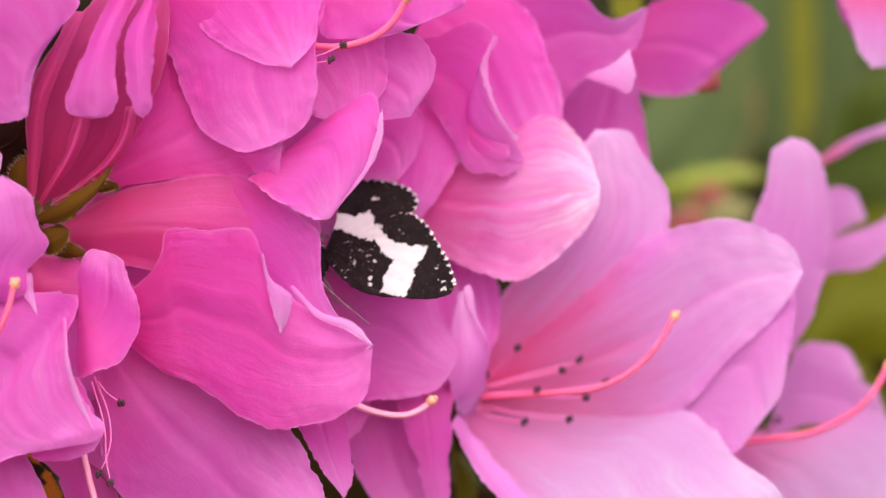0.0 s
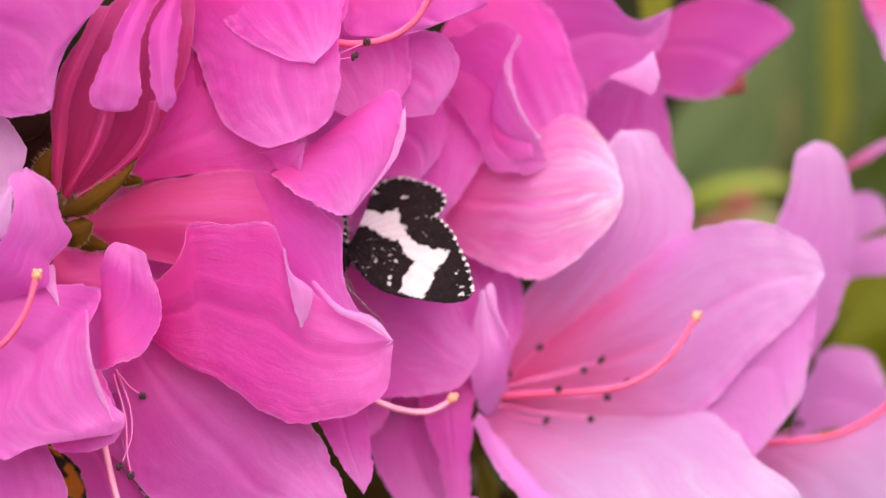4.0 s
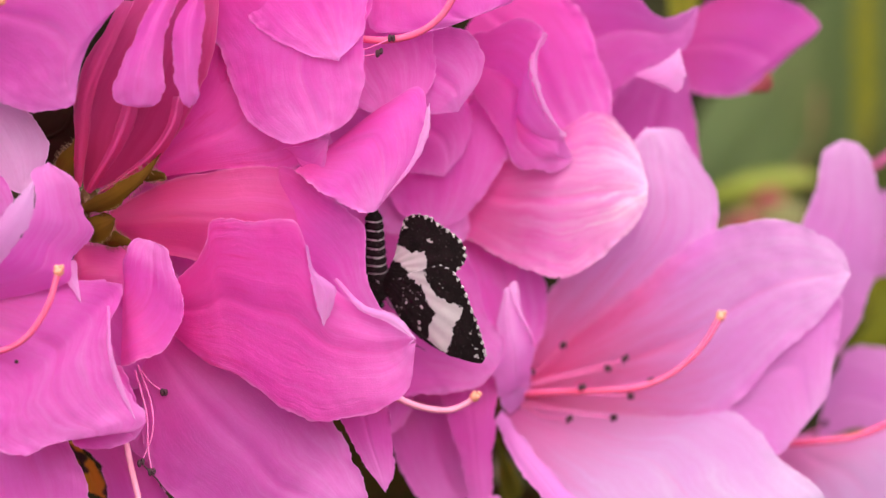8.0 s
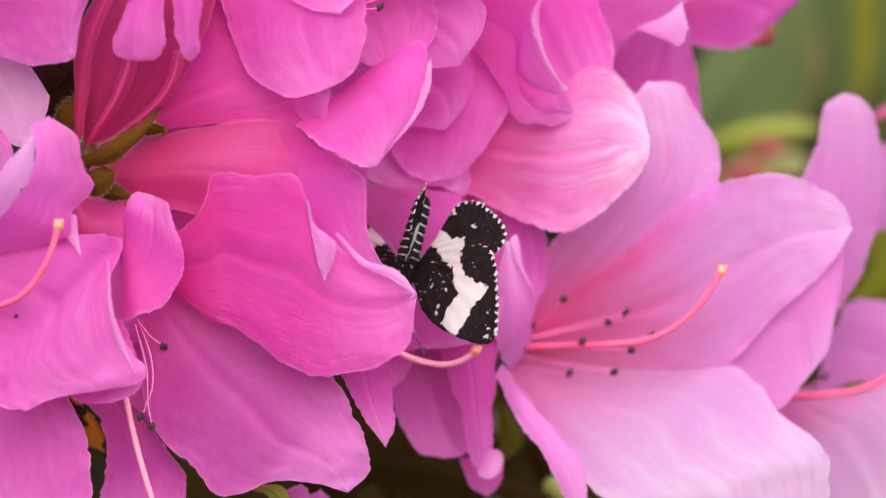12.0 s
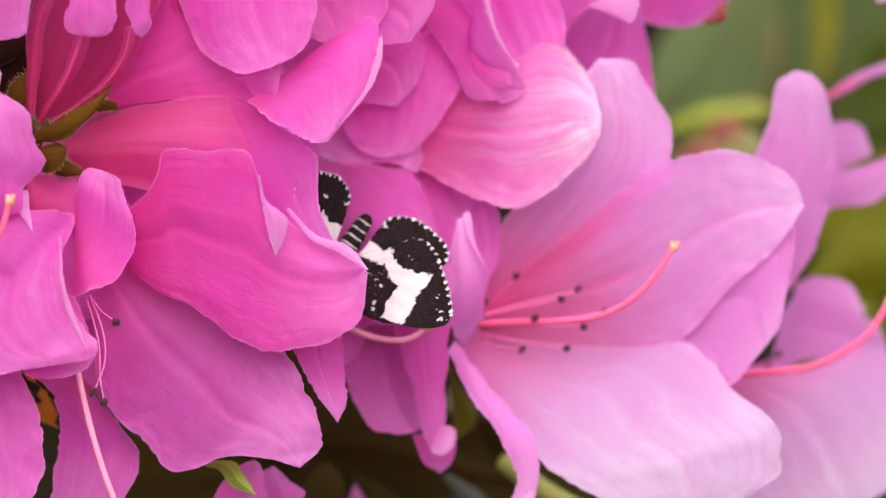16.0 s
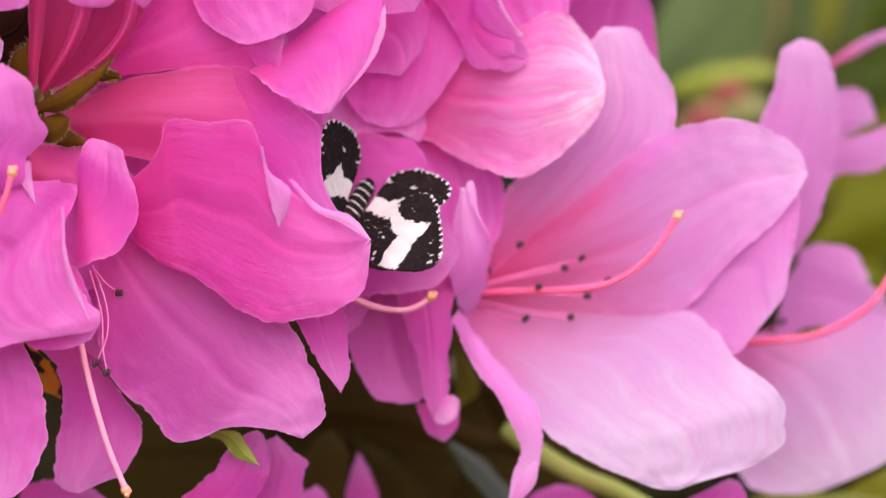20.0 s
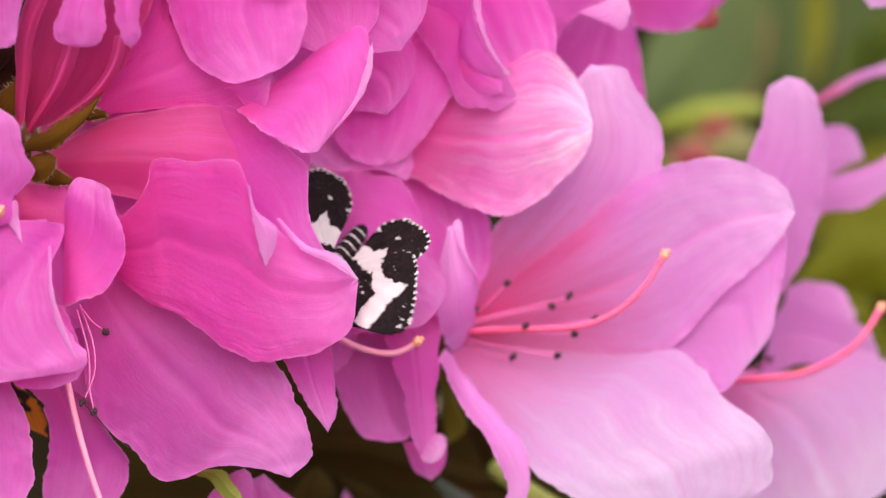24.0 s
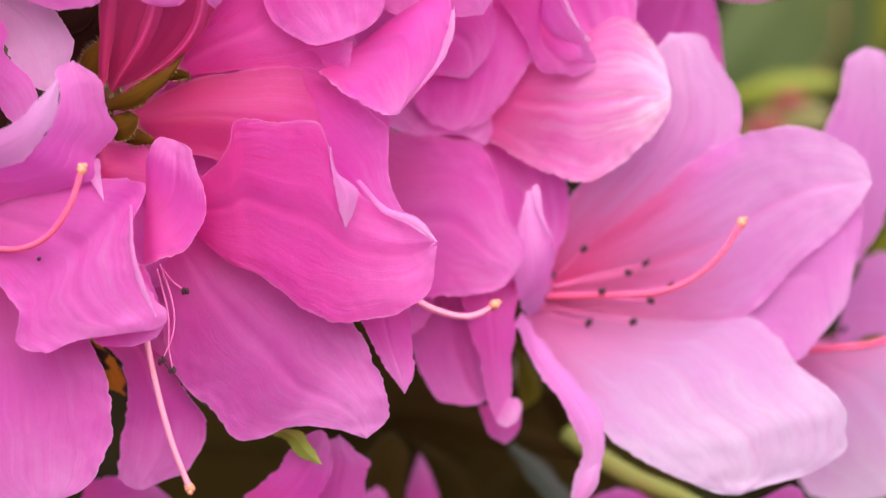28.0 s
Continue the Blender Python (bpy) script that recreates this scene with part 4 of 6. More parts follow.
crown_flower = thing("azalea_flower", (-39.1, -5.0, 22.4), "pink azalea flower with folded petals and red funnel", "flower", "flowers of the azalea")
petal(crown_flower, [(-39.0, -9.0, 23.0), (-40.2, -10.0, 29.9), (-39.5, -11.0, 36.4), (-36.8, -12.0, 41.0), (-32.1, -13.0, 46.1), (-30.1, -13.0, 48.7)], [(-38.1, -8.0, 23.0), (-32.4, -9.0, 25.3), (-28.3, -11.0, 29.2), (-25.4, -13.0, 34.4), (-23.4, -14.0, 40.9), (-23.5, -14.0, 48.7)], 4.5, "funnel", 0.15, "tube")
petal(crown_flower, [(-26.9, -17.0, 50.0), (-29.9, -18.0, 45.5), (-32.2, -18.8, 41.0), (-33.8, -19.2, 37.0), (-34.8, -18.8, 34.2), (-34.0, -18.6, 32.7), (-31.9, -18.8, 32.2)], [(-24.5, -17.0, 50.0), (-26.9, -18.5, 45.5), (-28.5, -19.5, 41.5), (-29.2, -20.0, 36.4), (-28.9, -19.8, 34.0), (-29.8, -19.4, 32.5), (-31.9, -18.8, 32.2)], 2.6, "mauve", 0.4, "petal", "pink petal lobe curling out of the funnel")
petal(crown_flower, [(-23.6, -18.0, 50.0), (-25.9, -19.0, 45.5), (-28.1, -19.6, 41.5), (-27.9, -19.8, 38.0), (-27.3, -19.4, 34.0), (-27.0, -19.0, 32.8), (-26.0, -19.0, 32.2)], [(-23.0, -18.0, 50.0), (-24.2, -19.0, 45.5), (-24.5, -20.0, 40.5), (-24.8, -20.0, 36.0), (-24.9, -19.6, 33.6), (-26.0, -19.0, 32.2)], 2.2, "mauve", 0.4, "petal", "pink petal lobe curling out of the funnel")
petal(crown_flower, [(-29.3, -6.5, 28.0), (-26.3, -8.0, 33.3), (-24.9, -9.0, 41.1), (-24.5, -9.0, 49.0)], [(-21.3, -7.5, 31.3), (-19.2, -10.0, 37.1), (-17.9, -10.0, 43.0), (-17.2, -10.0, 48.9)], 1.5, "flush", 0.2)
petal(crown_flower, [(-33.4, -7.5, 24.6), (-32.0, -8.0, 29.5), (-29.4, -8.5, 35.0), (-27.0, -9.0, 41.0), (-25.5, -9.5, 50.0)], [(-33.0, -7.5, 24.2), (-22.0, -9.0, 25.6), (-14.0, -9.5, 26.0), (-11.6, -10.0, 29.0), (-11.0, -10.0, 36.0), (-12.0, -10.0, 50.0)], 1.5, "flush", 0.2)
petal(crown_flower, [(-27.0, -10.2, 50.4), (-25.4, -10.6, 42.6), (-22.6, -11.0, 37.9), (-21.2, -11.4, 34.0), (-20.0, -11.8, 31.4), (-17.3, -13.0, 29.3), (-14.6, -14.4, 28.4), (-11.6, -15.6, 29.0)], [(-20.0, -13.0, 50.6), (-13.0, -15.5, 50.5), (-5.5, -16.5, 48.5), (-5.5, -17.0, 44.6), (-6.4, -17.0, 40.7), (-6.2, -17.0, 34.9), (-8.1, -16.2, 30.9), (-11.6, -15.6, 29.0)], 1.4, "deep", 0.3)
petal(crown_flower, [(-24.4, -11.0, 50.2), (-19.0, -13.0, 42.2), (-12.4, -16.0, 38.5), (-9.1, -17.4, 37.8)], [(-13.0, -16.0, 50.5), (-5.8, -17.5, 48.4), (-5.7, -18.0, 44.5), (-6.5, -18.0, 40.7), (-9.0, -18.0, 38.1)], 0.8, "pink", 0.3)
petal(crown_flower, [(-15.8, -12.0, 27.8), (-14.5, -12.5, 28.1), (-12.5, -13.0, 28.5), (-10.4, -13.0, 29.0)], [(-14.4, -12.0, 28.2), (-13.9, -12.0, 26.3), (-11.9, -12.0, 24.5), (-10.9, -13.0, 25.9), (-10.4, -13.0, 29.0)], -0.6, "deep", 0.15)
petal(crown_flower, [(-38.7, -10.6, 22.8), (-37.5, -12.0, 25.0), (-35.7, -13.4, 28.1), (-34.5, -14.4, 31.7), (-33.7, -15.0, 34.9)], [(-38.1, -10.6, 22.5), (-36.1, -12.0, 25.0), (-34.0, -13.4, 28.1), (-32.5, -14.4, 31.4), (-32.0, -15.0, 34.9)], 4, "fold", 0.1, "fold")
petal(crown_flower, [(-37.2, -10.0, 22.8), (-33.9, -11.5, 25.1), (-31.1, -13.0, 27.5), (-29.1, -14.2, 30.4), (-28.3, -15.0, 33.7)], [(-36.6, -10.0, 22.8), (-32.6, -11.3, 25.1), (-29.5, -12.8, 27.3), (-27.6, -14.0, 30.4), (-26.9, -15.0, 33.7)], 4, "fold", 0.1, "fold")
petal(crown_flower, [(-39.9, -11.0, 23.2), (-39.9, -12.5, 28.1), (-39.2, -14.0, 34.2), (-36.4, -15.0, 40.7), (-34.5, -15.0, 44.7)], [(-39.1, -12.0, 23.2), (-38.2, -13.5, 28.0), (-37.3, -15.0, 34.2), (-34.5, -16.0, 40.7), (-32.8, -16.0, 44.6)], 2, "fold", 0.1, "fold")
petal(crown_flower, [(-37.4, -5.0, 25.4), (-30.8, -5.0, 23.4), (-21.5, -5.0, 24.1), (-12.9, -5.0, 23.4)], [(-33.5, -5.0, 32.0), (-24.2, -5.0, 35.4), (-13.6, -5.0, 32.7), (-10.2, -5.0, 28.1), (-12.9, -5.0, 23.4)], 0.5, "deep", 0.25)
petal(crown_flower, [(-26.6, -8.0, 50.4), (-21.3, -8.0, 41.2), (-13.4, -8.0, 35.2), (-4.2, -8.0, 31.9)], [(-13.4, -8.0, 53.0), (-4.2, -8.0, 49.1), (1.1, -8.0, 42.5), (1.1, -8.0, 35.2), (-4.2, -8.0, 31.9)], 0.5, "deep", 0.3)
v, f, uv = sweep([(-39.1, 19.0, 16.4), (-39.1, 9.0, 17.4), (-39.1, -5.0, 22.4)], 0.9, 1.1, 12, 8)
part("pedicel", v, f, MAT["sepal"], crown_flower, "short green flower stalk", uv)

edge_flower = thing("azalea_flower", (-63.7, -4.0, 38.4), "pink and lilac azalea flower at the cluster's edge", "flower", "flowers of the azalea")
petal(edge_flower, [(-59.9, -20.0, 37.6), (-54.6, -20.0, 36.4), (-50.7, -20.0, 34.6), (-47.4, -20.0, 32.6), (-43.9, -20.0, 31.6), (-40.6, -20.0, 31.9), (-39.1, -20.0, 32.5)], [(-57.7, -18.0, 47.5), (-45.1, -20.0, 50.0), (-35.0, -20.0, 49.0), (-32.9, -20.0, 45.6), (-35.4, -20.0, 42.4), (-37.6, -20.0, 39.2), (-38.6, -20.0, 35.8), (-39.1, -20.0, 32.5)], 1.6, "mauve", 0.4)
petal(edge_flower, [(-60.6, -15.0, 33.9), (-55.3, -15.0, 32.0), (-51.3, -15.0, 29.1), (-50.0, -15.0, 26.5), (-47.3, -15.0, 23.0), (-45.3, -15.0, 22.2)], [(-58.2, -14.0, 37.9), (-51.6, -14.0, 35.4), (-45.6, -14.0, 32.2), (-43.2, -14.0, 28.9), (-42.8, -14.0, 26.7), (-43.5, -14.0, 24.5), (-45.3, -15.0, 22.2)], 1.2, "dusk", 0.35)
petal(edge_flower, [(-60.7, -14.0, 27.4), (-55.4, -14.0, 26.5), (-52.7, -14.0, 22.3), (-50.0, -14.0, 19.0), (-47.9, -15.0, 17.1)], [(-60.4, -16.0, 33.9), (-55.2, -16.0, 33.3), (-51.5, -16.0, 31.1), (-50.1, -16.0, 29.1), (-50.5, -16.0, 26.8), (-47.8, -16.0, 24.3), (-46.4, -16.0, 21.7), (-47.9, -15.0, 17.1)], 0.8, "pink", 0.15)
petal(edge_flower, [(-59.4, -24.0, 46.4), (-56.7, -24.0, 37.4), (-54.1, -24.0, 36.7)], [(-54.2, -24.0, 46.4), (-52.3, -24.0, 42.6), (-52.8, -24.0, 39.4), (-54.1, -24.0, 36.7)], 0.6, "lilac", 0.2)
v, f, uv = sweep([(-63.7, 20.0, 32.4), (-63.7, 10.0, 33.4), (-63.7, -4.0, 38.4)], 0.9, 1.1, 12, 8)
part("pedicel", v, f, MAT["sepal"], edge_flower, "short green flower stalk", uv)
style(edge_flower, [(-57.4, -24.0, 41.9), (-54.0, -25.0, 38.8), (-51.4, -25.0, 39.3), (-48.8, -25.0, 41.3), (-47.0, -25.0, 43.9)], 0.36, 0.36)

rolled_flower = thing("azalea_flower", (-14.2, 8.0, 32.5), "pink azalea flower with rolled overlapping petals", "flower", "flowers of the azalea")
petal(rolled_flower, [(-14.5, -12.0, 25.3), (-12.8, -13.0, 24.1), (-9.9, -14.0, 22.3), (-6.6, -14.0, 20.5), (-4.8, -14.0, 20.8)], [(-10.0, -11.0, 28.6), (-8.0, -11.0, 30.2), (-4.1, -11.0, 33.2), (-0.0, -11.0, 35.4), (0.9, -12.0, 33.4), (0.7, -12.5, 29.5), (-0.6, -13.0, 26.4), (-2.4, -13.5, 23.9), (-4.8, -14.0, 20.8)], 1.6, "pink", 0.3)
petal(rolled_flower, [(-14.6, -10.0, 24.7), (-12.0, -10.5, 23.3), (-8.0, -10.5, 25.3), (-4.1, -10.5, 29.2)], [(-11.0, -10.0, 27.8), (-8.0, -10.3, 29.9), (-4.1, -10.3, 32.9), (-2.3, -10.3, 33.3), (-4.1, -10.5, 29.2)], 0.4, "tube", 0.15)
petal(rolled_flower, [(-4.4, 1.0, 26.9), (-2.4, 1.0, 26.1), (0.9, 1.2, 25.5), (2.6, 1.2, 25.3)], [(-4.4, 0.0, 36.9), (0.6, 1.0, 35.9), (3.6, 1.0, 35.5), (5.5, 1.0, 33.9), (5.9, 1.2, 31.6), (5.3, 1.2, 28.5), (2.6, 1.2, 25.3)], 0.9, "pink", 0.3)
petal(rolled_flower, [(-4.5, 3.0, 26.2), (-3.9, 3.0, 22.8), (-2.0, 3.2, 20.2), (1.0, 3.4, 19.1)], [(0.9, 3.0, 36.3), (4.9, 3.0, 34.7), (7.6, 3.6, 36.4), (9.5, 3.4, 37.7), (10.7, 3.4, 36.2), (11.1, 3.0, 33.0), (10.2, 3.0, 28.3), (8.0, 3.2, 24.2), (5.6, 3.4, 21.2), (3.4, 3.4, 19.6), (1.0, 3.4, 19.1)], 1.2, "pink", 0.35)
petal(rolled_flower, [(-10.2, -6.0, 34.0), (-6.9, -6.0, 32.7), (-1.6, -6.0, 32.0), (4.4, -6.0, 32.7)], [(-9.5, -7.0, 41.2), (-4.2, -7.0, 42.0), (1.7, -7.0, 42.5), (5.4, -7.0, 42.0), (7.4, -7.0, 39.2), (6.9, -7.0, 36.6), (4.4, -6.0, 32.7)], 1, "pink", 0.3)
petal(rolled_flower, [(-6.7, -12.0, 50.1), (-6.0, -12.0, 44.9), (-5.6, -12.0, 41.9), (-1.4, -12.0, 41.5), (1.8, -12.0, 41.8), (6.4, -12.0, 43.5)], [(9.0, -12.0, 50.1), (11.0, -12.0, 47.5), (11.0, -12.0, 45.5), (9.3, -12.0, 44.6), (6.4, -12.0, 43.5)], 1, "pink", 0.5)
petal(rolled_flower, [(4.9, 1.8, 34.4), (6.0, 1.4, 34.6), (8.0, 1.2, 35.1)], [(7.3, 1.8, 36.0), (8.6, 1.4, 37.3), (9.6, 1.2, 37.6), (8.8, 1.0, 35.6), (8.0, 1.2, 35.1)], 0.3, "pink", 0.1)
petal(rolled_flower, [(-25.5, 4.0, 35.0), (-16.7, 4.0, 25.6), (-4.5, 4.0, 18.8), (2.2, 4.0, 18.8)], [(-22.2, 5.0, 43.2), (-8.6, 5.0, 41.8), (6.3, 6.0, 39.2), (15.8, 7.5, 29.7), (4.9, 6.0, 17.5)], 0.5, "deep", 0.3)
petal(rolled_flower, [(-4.0, -14.2, 22.0), (-1.7, -13.9, 24.5), (0.0, -13.4, 26.9), (1.2, -12.8, 30.2), (1.2, -12.3, 33.4)], [(-3.6, -14.2, 22.6), (-2.2, -13.9, 24.5), (-0.7, -13.4, 26.9), (0.4, -12.8, 30.2), (1.2, -12.3, 33.4)], 0.2, "pale", 0.15, "petal_rim")
v, f, uv = sweep([(-14.2, 32.0, 26.5), (-14.2, 22.0, 27.5), (-14.2, 8.0, 32.5)], 0.9, 1.1, 12, 8)
part("pedicel", v, f, MAT["sepal"], rolled_flower, "short green flower stalk", uv)
style(rolled_flower, [(-7.9, -13.0, 40.8), (-4.0, -13.5, 40.5), (-0.1, -14.0, 41.4), (2.5, -14.5, 43.3), (4.2, -15.0, 46.0)], 0.42, 0.4)
stamen(rolled_flower, [(-9.9, -12.6, 39.2), (-6.5, -13.4, 39.4), (-3.2, -14.0, 40.7)])
stamen(rolled_flower, [(-10.2, -12.6, 38.4), (-7.0, -13.4, 38.6), (-4.6, -14.0, 38.9)])

folded_flower = thing("azalea_flower", (11.7, 20.0, 30.1), "pink azalea flower with one pale folded petal", "flower", "flowers of the azalea")
petal(folded_flower, [(4.3, 0.0, 37.6), (9.6, 1.0, 30.2), (11.0, 2.0, 26.9), (13.7, 2.0, 26.3), (16.4, 3.0, 26.2), (17.9, 3.0, 27.7)], [(4.3, -2.0, 41.5), (9.0, -2.0, 43.1), (11.7, -2.0, 43.9), (14.5, -2.0, 42.0), (12.7, -2.0, 39.5), (13.0, -2.0, 36.1), (14.5, -1.0, 32.8), (16.7, 1.0, 30.1), (17.9, 3.0, 27.7)], -0.6, "deep", 0.35, fold=(0.42, -2.0, 0.16))
petal(folded_flower, [(10.0, 2.0, 30.9), (11.7, 2.0, 28.6), (14.4, 1.5, 27.7), (16.2, 1.5, 28.1)], [(11.7, 2.0, 32.9), (14.3, 1.0, 31.9), (16.0, 1.0, 29.5), (16.2, 1.5, 28.1)], 0.6, "deep", 0.15)
petal(folded_flower, [(2.8, 9.0, 21.6), (4.9, 9.0, 18.2), (7.6, 9.0, 14.1), (10.3, 9.0, 11.0)], [(9.0, 9.0, 20.2), (11.0, 9.0, 16.8), (11.7, 9.0, 13.4), (10.3, 9.0, 11.0)], -0.5, "deep", 0.25)
petal(folded_flower, [(2.2, 6.0, 20.2), (7.6, 6.0, 16.8), (11.2, 5.0, 15.0), (14.2, 3.4, 13.9), (17.7, 3.0, 13.6), (20.2, 3.0, 15.0), (22.6, 3.0, 17.0), (25.3, 3.2, 19.6), (26.8, 3.4, 22.4), (27.0, 3.8, 24.6)], [(9.0, 6.0, 27.0), (13.0, 5.0, 28.6), (16.0, 5.0, 30.6), (18.6, 5.0, 32.6), (21.6, 5.6, 33.2), (24.0, 5.2, 31.4), (25.8, 4.6, 28.4), (27.0, 3.8, 24.6)], 2.2, "pale2", 0.4)
petal(folded_flower, [(11.7, 10.0, 32.5), (15.1, 10.0, 33.1), (18.5, 10.0, 32.9), (21.9, 10.0, 33.9), (24.7, 10.0, 37.3), (29.5, 9.6, 39.8), (32.2, 9.4, 42.4), (33.0, 9.0, 46.4)], [(9.0, 8.0, 51.5), (18.5, 8.0, 51.5), (24.5, 8.0, 48.8), (27.2, 8.0, 45.8), (28.8, 8.2, 44.9), (31.0, 8.6, 45.4), (33.0, 9.0, 46.4)], -1.6, "mauve", 0.3)
petal(folded_flower, [(15.2, 20.0, 30.8), (20.1, 20.0, 32.5), (22.9, 20.0, 36.3), (25.6, 20.0, 38.6), (29.1, 19.0, 40.5)], [(22.2, 22.0, 23.8), (27.1, 22.0, 23.8), (33.2, 21.0, 26.6), (33.3, 21.0, 32.2), (32.5, 20.0, 36.3), (31.9, 19.0, 39.1), (29.1, 19.0, 40.5)], 0.8, "mauve", 0.3)
petal(folded_flower, [(25.2, 4.4, 37.8), (28.6, 4.0, 39.4), (30.6, 4.0, 41.0)], [(28.6, 4.2, 36.4), (30.3, 4.0, 35.8), (31.2, 3.8, 37.7), (30.6, 4.0, 41.0)], 0.4, "pale", 0.15)
petal(folded_flower, [(30.0, 25.0, 37.9), (33.5, 25.0, 36.5), (37.0, 25.0, 36.5), (40.2, 25.0, 37.0)], [(32.1, 24.0, 45.6), (35.5, 23.0, 48.4), (41.8, 23.0, 49.1), (46.8, 24.0, 47.0), (48.4, 24.0, 44.9), (45.1, 25.0, 41.8), (40.2, 25.0, 37.0)], 1, "mauve", 0.25)
petal(folded_flower, [(4.2, 6.0, 41.9), (7.6, 6.0, 33.8), (11.7, 6.0, 28.3), (18.5, 6.0, 28.3)], [(9.0, 6.0, 50.0), (17.1, 6.0, 47.3), (21.2, 6.0, 39.9), (22.5, 6.0, 32.4), (18.5, 6.0, 28.3)], 0.5, "deep", 0.3)
petal(folded_flower, [(14.5, -2.6, 42.5), (13.0, -2.6, 39.4), (13.3, -2.6, 36.1), (14.7, -1.8, 32.8), (17.0, 0.2, 30.1)], [(14.8, -2.4, 42.0), (13.6, -2.4, 39.3), (13.9, -2.4, 35.9), (15.3, -1.5, 32.8), (17.0, 0.2, 30.1)], 0.3, "pale", 0.3, "petal_rim")
v, f, uv = sweep([(11.7, 44.0, 24.1), (11.7, 34.0, 25.1), (11.7, 20.0, 30.1)], 0.9, 1.1, 12, 8)
part("pedicel", v, f, MAT["sepal"], folded_flower, "short green flower stalk", uv)

open_flower = thing("azalea_flower", (9.9, 26.0, -2.3), "wide open pale pink azalea flower with dark anthers", "flower", "flowers of the azalea")
petal(open_flower, [(10.3, 14.0, -1.2), (12.7, 12.0, 7.8), (16.7, 10.5, 13.4), (22.7, 9.5, 20.2), (25.2, 9.0, 29.7), (26.7, 9.0, 31.7)], [(13.4, 14.0, -0.8), (24.3, 13.0, 6.5), (31.7, 11.0, 13.5), (35.2, 10.0, 18.3), (35.3, 9.5, 24.1), (32.8, 9.0, 28.1), (30.7, 9.0, 31.3), (26.7, 9.0, 31.7)], 1.2, "soft", 0.35)
petal(open_flower, [(10.3, 14.0, -3.3), (17.6, 14.0, -2.6), (25.8, 13.0, -3.4), (31.2, 12.0, -3.5), (36.7, 11.0, -2.3), (42.6, 9.5, 3.8), (49.5, 8.0, 10.7), (51.5, 8.0, 14.3)], [(11.2, 13.5, 0.9), (17.5, 12.5, 5.8), (25.6, 10.5, 12.4), (32.2, 9.0, 17.9), (36.3, 8.5, 19.9), (42.3, 8.0, 20.8), (48.5, 8.0, 18.6), (50.5, 8.0, 16.9), (51.5, 8.0, 14.3)], -0.8, "soft", 0.35)
petal(open_flower, [(34.0, 13.0, -3.6), (39.4, 12.0, -4.8), (42.8, 11.0, -7.8), (46.5, 10.0, -3.7)], [(40.6, 11.0, 4.1), (46.0, 10.0, 9.6), (50.3, 9.0, 11.7), (50.5, 9.0, 9.0), (49.5, 9.0, 2.9), (48.7, 9.0, -0.6), (46.5, 10.0, -3.7)], 0.6, "soft2", 0.3)
petal(open_flower, [(9.9, 13.0, -3.6), (13.8, 9.0, -8.8), (18.6, 5.0, -15.0), (22.7, 3.0, -18.5), (29.4, 2.0, -21.7), (33.5, 2.0, -23.1), (36.2, 2.0, -23.4)], [(10.9, 14.0, -2.2), (17.9, 14.0, -2.4), (26.1, 13.0, -3.1), (31.5, 12.0, -3.2), (36.8, 11.2, -2.3), (40.4, 9.5, -4.3), (43.6, 6.0, -8.2), (48.4, 3.0, -12.1), (48.9, 3.0, -14.8), (48.5, 3.0, -17.8), (44.9, 3.0, -20.5), (39.5, 2.0, -22.2), (36.2, 2.0, -23.4)], 1.4, "pale3", 0.35, fold=(0.64, -0.7, 0.25))
petal(open_flower, [(10.9, 14.0, -3.6), (9.3, 7.0, -0.6), (8.9, 5.0, 2.2), (9.2, 4.0, 7.5), (9.9, 4.0, 12.0)], [(13.0, 14.0, -0.8), (13.4, 7.0, 3.2), (13.4, 5.0, 5.5), (11.9, 4.0, 8.6), (10.7, 4.0, 12.3), (9.9, 4.0, 12.0)], 1.6, "soft2", 0.25)
petal(open_flower, [(13.4, 5.5, 4.9), (13.1, 3.5, 6.6), (11.6, 3.2, 9.3), (10.6, 3.6, 12.6)], [(13.6, 5.5, 5.4), (13.2, 3.8, 7.0), (12.1, 3.4, 9.3), (11.3, 3.8, 13.0), (10.6, 3.6, 12.6)], 0.2, "pale", 0.1)
petal(open_flower, [(9.0, 8.0, -3.7), (11.5, 3.0, -8.5), (15.3, 1.0, -13.8), (17.4, 1.0, -18.4), (16.4, 1.0, -22.5), (16.2, 1.0, -25.1)], [(9.9, 10.0, -2.4), (12.5, 4.0, -5.8), (16.6, 2.0, -10.4), (19.4, 1.0, -14.1), (20.1, 1.0, -17.7), (19.2, 1.0, -21.8), (16.2, 1.0, -25.1)], 0.9, "soft2", 0.25)
petal(open_flower, [(16.4, 0.6, -24.5), (18.0, 0.6, -21.1), (19.3, 0.6, -20.0)], [(16.9, 0.4, -25.4), (19.0, 0.4, -23.4), (19.5, 0.4, -21.4), (19.3, 0.6, -20.0)], 0.3, "pale", 0.1)
v, f, uv = sweep([(9.9, 50.0, -8.3), (9.9, 38.0, -7.3), (9.9, 26.0, -2.3), (10.0, 15.0, -2.4)], 0.9, 1.1, 12, 8)
part("pedicel", v, f, MAT["sepal"], open_flower, "short green flower stalk", uv)
style(open_flower, [(11.0, 13.6, -0.8), (16.2, 10.0, -0.4), (20.9, 7.0, -0.1), (26.3, 5.0, 0.5), (30.3, 4.5, 2.3), (33.6, 4.5, 5.4), (35.8, 5.0, 9.0)], 0.34, 0.36)
stamen(open_flower, [(12.3, 13.5, 0.6), (14.3, 12.0, 2.4), (17.1, 9.5, 5.3)])
